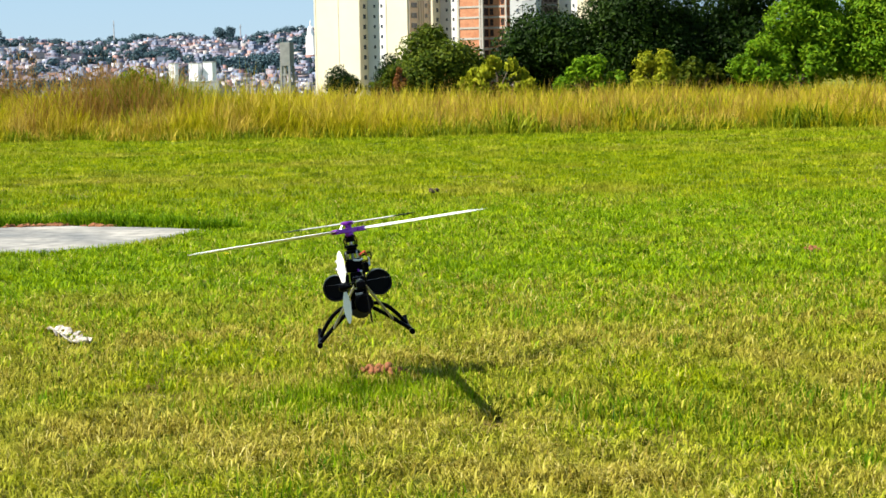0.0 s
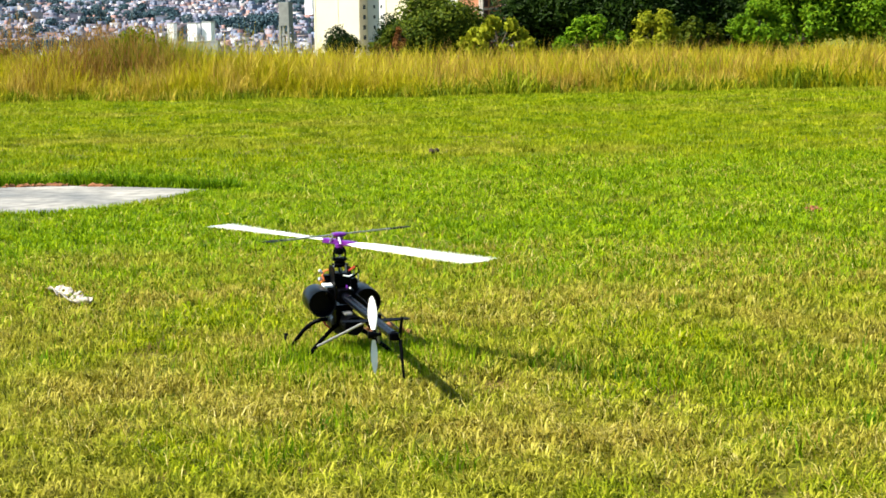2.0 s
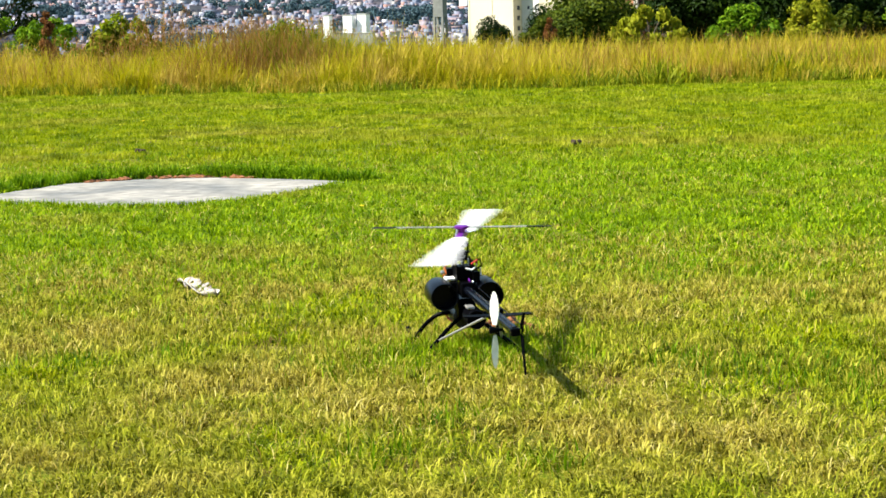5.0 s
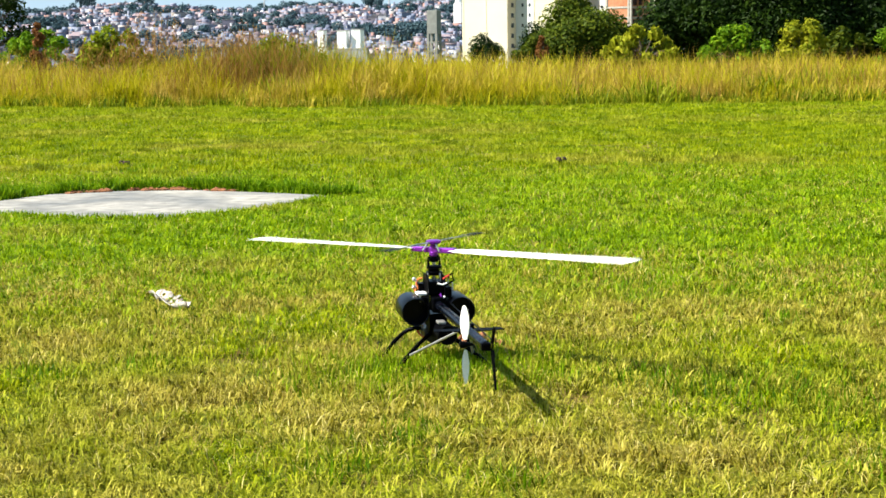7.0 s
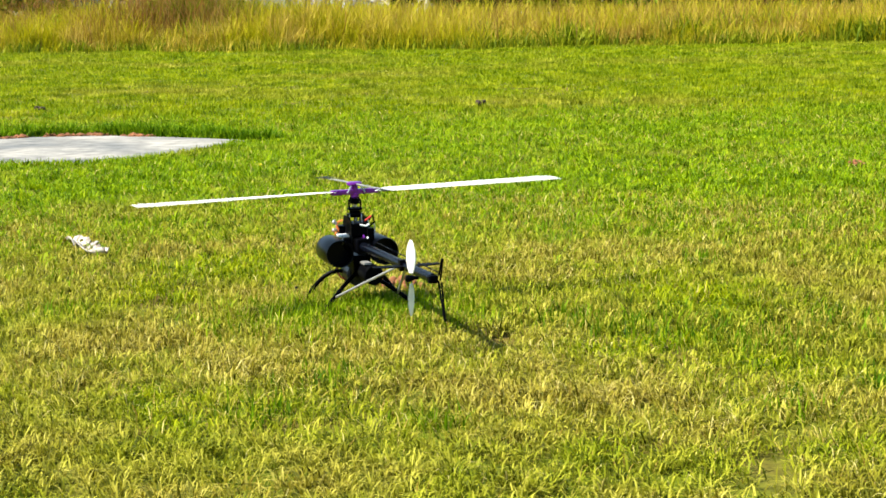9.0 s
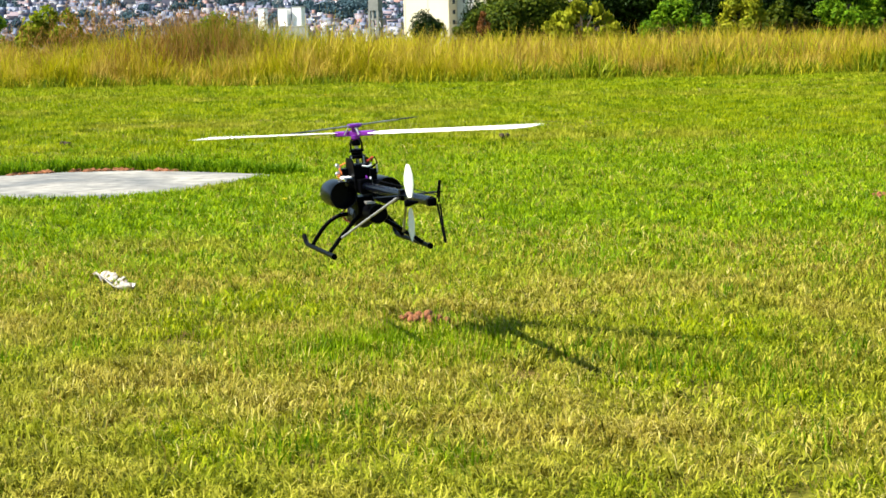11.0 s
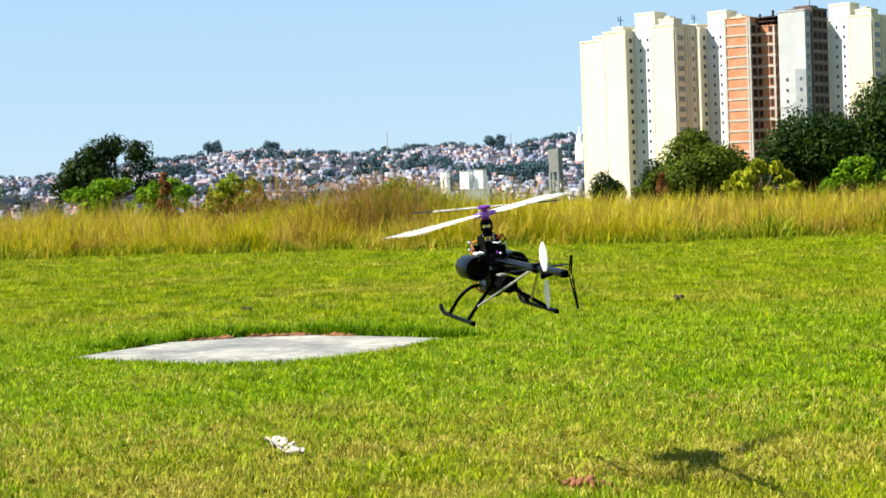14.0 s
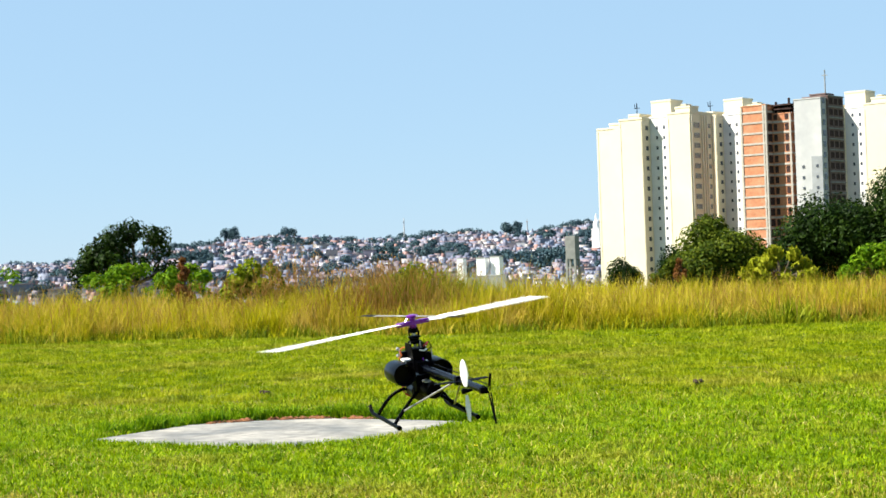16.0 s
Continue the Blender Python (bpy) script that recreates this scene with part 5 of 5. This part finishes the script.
def clod(name, x, y, r, n, material, label, category, seed, lo=0.25, hi=0.6, wide=0.45, kind=""):
    rr = np.random.RandomState(seed)
    bm = bmesh.new()
    for k in range(n):
        q = bmesh.ops.create_icosphere(bm, subdivisions=2, radius=r * rr.uniform(lo, hi))
        at = Vector((rr.normal(0, r * wide), rr.normal(0, r * wide * 0.82), r * rr.uniform(0.1, 0.48)))
        for v in q["verts"]:
            v.co = v.co * (1 + 0.3 * noise.noise(v.co * 40 + at * 90)) + at
    ob = new(name, mesh_of(name, bm, material))
    ob.location = (x, y, r * 0.12 + (0.016 if material is M_SOIL else 0))
    return tagged(ob, label, category, kind=kind)


M_DIRT = plain("dark_dirt", (0.0243, 0.014, 0.0054), (0.054, 0.0324, 0.0119), 25, 0.95, bump=0.5)
clod("dirt_clod", 1.57, 15.97, 0.06, 7, M_DIRT, "dark brown clod of dirt in the lawn", "dirt", 1)
clod("dirt_clod", -2.30, 16.6, 0.05, 6, M_DIRT, "dark brown clod of dirt in the lawn", "dirt", 2)
clod("soil_patch", 0.345, 6.06, 0.046, 26, M_SOIL, "loose crumbs of bare red earth in the lawn", "soil", 3, 0.12, 0.36, 0.75, "stuff")
clod("soil_patch", 3.02, 9.78, 0.04, 10, M_SOIL, "loose crumbs of bare red earth in the lawn", "soil", 4, 0.14, 0.42, 0.65, "stuff")


def straw(x0, y0, x1, y1, z0, z1):
    bm = bmesh.new()
    rod(bm, [(x0, y0, z0), ((x0 + x1) / 2, (y0 + y1) / 2, (z0 + z1) / 2 + 0.01), (x1, y1, z1)], 0.0008, 5)
    ob = new("straw", mesh_of("straw", bm, M_STRAW))
    tagged(ob, "dry straw stalk standing in the lawn", "straw", "dry stalks in the lawn")


straw(-0.14, 4.78, -0.20, 4.95, 0.0, 0.10)
straw(-0.19, 4.82, -0.11, 4.90, 0.03, 0.05)
straw(-0.95, 7.9, -0.93, 7.93, 0.0, 0.09)
straw(0.62, 4.6, 0.72, 4.62, 0.04, 0.05)
M_FLOWER = plain("yellow_petal", (0.75, 0.55, 0.01), (0.85, 0.68, 0.02), 80, 0.6)


def build_flower(x, y, s=0.014):
    ob = empty("yellow_flower", pose(x, y, 0))
    bm = bmesh.new()
    rod(bm, [(0, 0, 0), (0.003, 0, 0.055)], 0.0012, 5)
    part("stem", bm, M_LUSH, ob)
    bm = bmesh.new()
    for k in range(8):
        a = k * math.tau / 8
        q = [Vector((math.cos(a + d) * r, math.sin(a + d) * r, 0.055 + h)) for d, r, h in ((-0.3, s * 0.3, 0), (-0.25, s, 0.004), (0.25, s, 0.004), (0.3, s * 0.3, 0))]
        bm.faces.new([bm.verts.new(v) for v in q])
    bmesh.ops.solidify(bm, geom=bm.faces[:], thickness=0.001)
    part("petals", bm, M_FLOWER, ob)
    tagged(ob, "small yellow wild flower in the lawn", "flower", "yellow flowers in the lawn")


for fx, fy, fs in ((-0.2, 10.25, 0.016), (-0.02, 26.2, 0.03), (-0.9, 25.0, 0.03), (-3.0, 22.0, 0.025)):
    build_flower(fx, fy, fs)


# ---- what moves ----
# seconds, place, turn to the left, nose up, roll, and the angle of the rotor on its mast
FLIGHT = [
    (0, 0.293, 6.043, 0.151, -2.5, -4.5, -7.4, 49), (0.5, 0.219, 5.925, 0.042, -2.6, -2.9, -5.9, 56), (1, 0.196, 5.770, 0.008, 5.6, 0.2, -0.4, -58),
    (1.5, 0.194, 5.770, 0.008, 5.7, 0.6, -0.2, 47), (2, 0.193, 5.770, 0.008, 6.2, 0.6, -0.2, -63), (2.5, 0.192, 5.770, 0.008, 6.5, 0.5, -0.2, 46),
    (3, 0.192, 5.770, 0.008, 6.6, 0.6, -0.2, -88), (3.5, 0.195, 5.772, 0.008, 6.8, 0.7, -0.3, 10), (4, 0.198, 5.773, 0.008, 6.8, 0.8, -0.3, 55),
    (6.5, 0.207, 5.779, 0.008, 7.3, 0.8, -0.2, -76), (7, 0.209, 5.782, 0.008, 7.4, 0.6, -0.2, -41), (7.5, 0.209, 5.787, 0.008, 7.6, 0.6, -0.2, 47),
    (8, 0.211, 5.793, 0.008, 7.9, 0.3, -0.1, 75), (8.5, 0.211, 5.798, 0.008, 10.2, -0.2, -0.3, -2), (9, 0.217, 5.800, 0.008, 11.8, -0.6, -0.6, 8), (9.2, 0.219, 5.801, 0.008, 12.2, -0.7, -0.7, -40),
    (11.5, 0.107, 5.847, 0.344, 11.5, -1.2, -3.7, -58), (12, 0.003, 5.894, 0.241, 13.1, -0.9, -0.2, 1), (12.5, -0.048, 6.051, 0.252, 13.0, -0.3, -0.4, -91),
    (13, -0.038, 6.400, 0.337, 15.2, 0.3, 0.3, -77), (13.5, 0.068, 6.573, 0.446, 14.2, 1.2, -4.8, -1), (14, 0.075, 6.544, 0.572, 15.5, 1.8, -5.4, 52),
    (14.5, -0.051, 6.640, 0.595, 16.3, 2.3, -3.0, -2), (15, -0.207, 6.765, 0.581, 17.5, 2.4, -0.2, 62), (15.5, -0.271, 6.925, 0.527, 17.7, 2.8, -1.5, -19),
    (16, -0.297, 6.936, 0.473, 17.8, 3.7, -5.2, 29)]


def spin_rows(marks, period, place, turn):
    """Rows thirty times a second: on from mark to mark, by about 60 degrees a row, meeting each mark's angle but for whole periods."""
    rows, total = [], marks[0][1]
    for (t0, a0), (t1, a1) in zip(marks[:-1], marks[1:]):
        n = round((t1 - t0) * FPS)
        gain = (a1 - total) % period
        gain += period * max(0, round((60.0 * n - gain) / period))
        for k in range(n):
            rows.append((t0 + k / FPS, place @ turn(total + gain * k / n)))
        total += gain
    rows.append((marks[-1][0], place @ turn(total)))
    return rows


def motions():
    walk(heli, [(t, Matrix.Translation((x, y, z)) @ Matrix.Rotation(radians(yaw), 4, "Z") @ Matrix.Rotation(radians(up), 4, "X") @ Matrix.Rotation(radians(roll), 4, "Y")) for t, x, y, z, yaw, up, roll, _ in FLIGHT])
    walk(main_rotor, spin_rows([(q[0], q[7]) for q in FLIGHT], 180, Matrix.Translation((0, 0, HUB_Z)), lambda a: Matrix.Rotation(radians(a), 4, "Z")))
    tail_marks = [(q[0], 6 * math.sin(q[0] * 2.3)) for q in FLIGHT]
    walk(tail_rotor, spin_rows(tail_marks, 180, Matrix.Translation((-0.048, -0.845, 0.204)), lambda a: Matrix.Rotation(radians(a), 4, "X")))


motions()
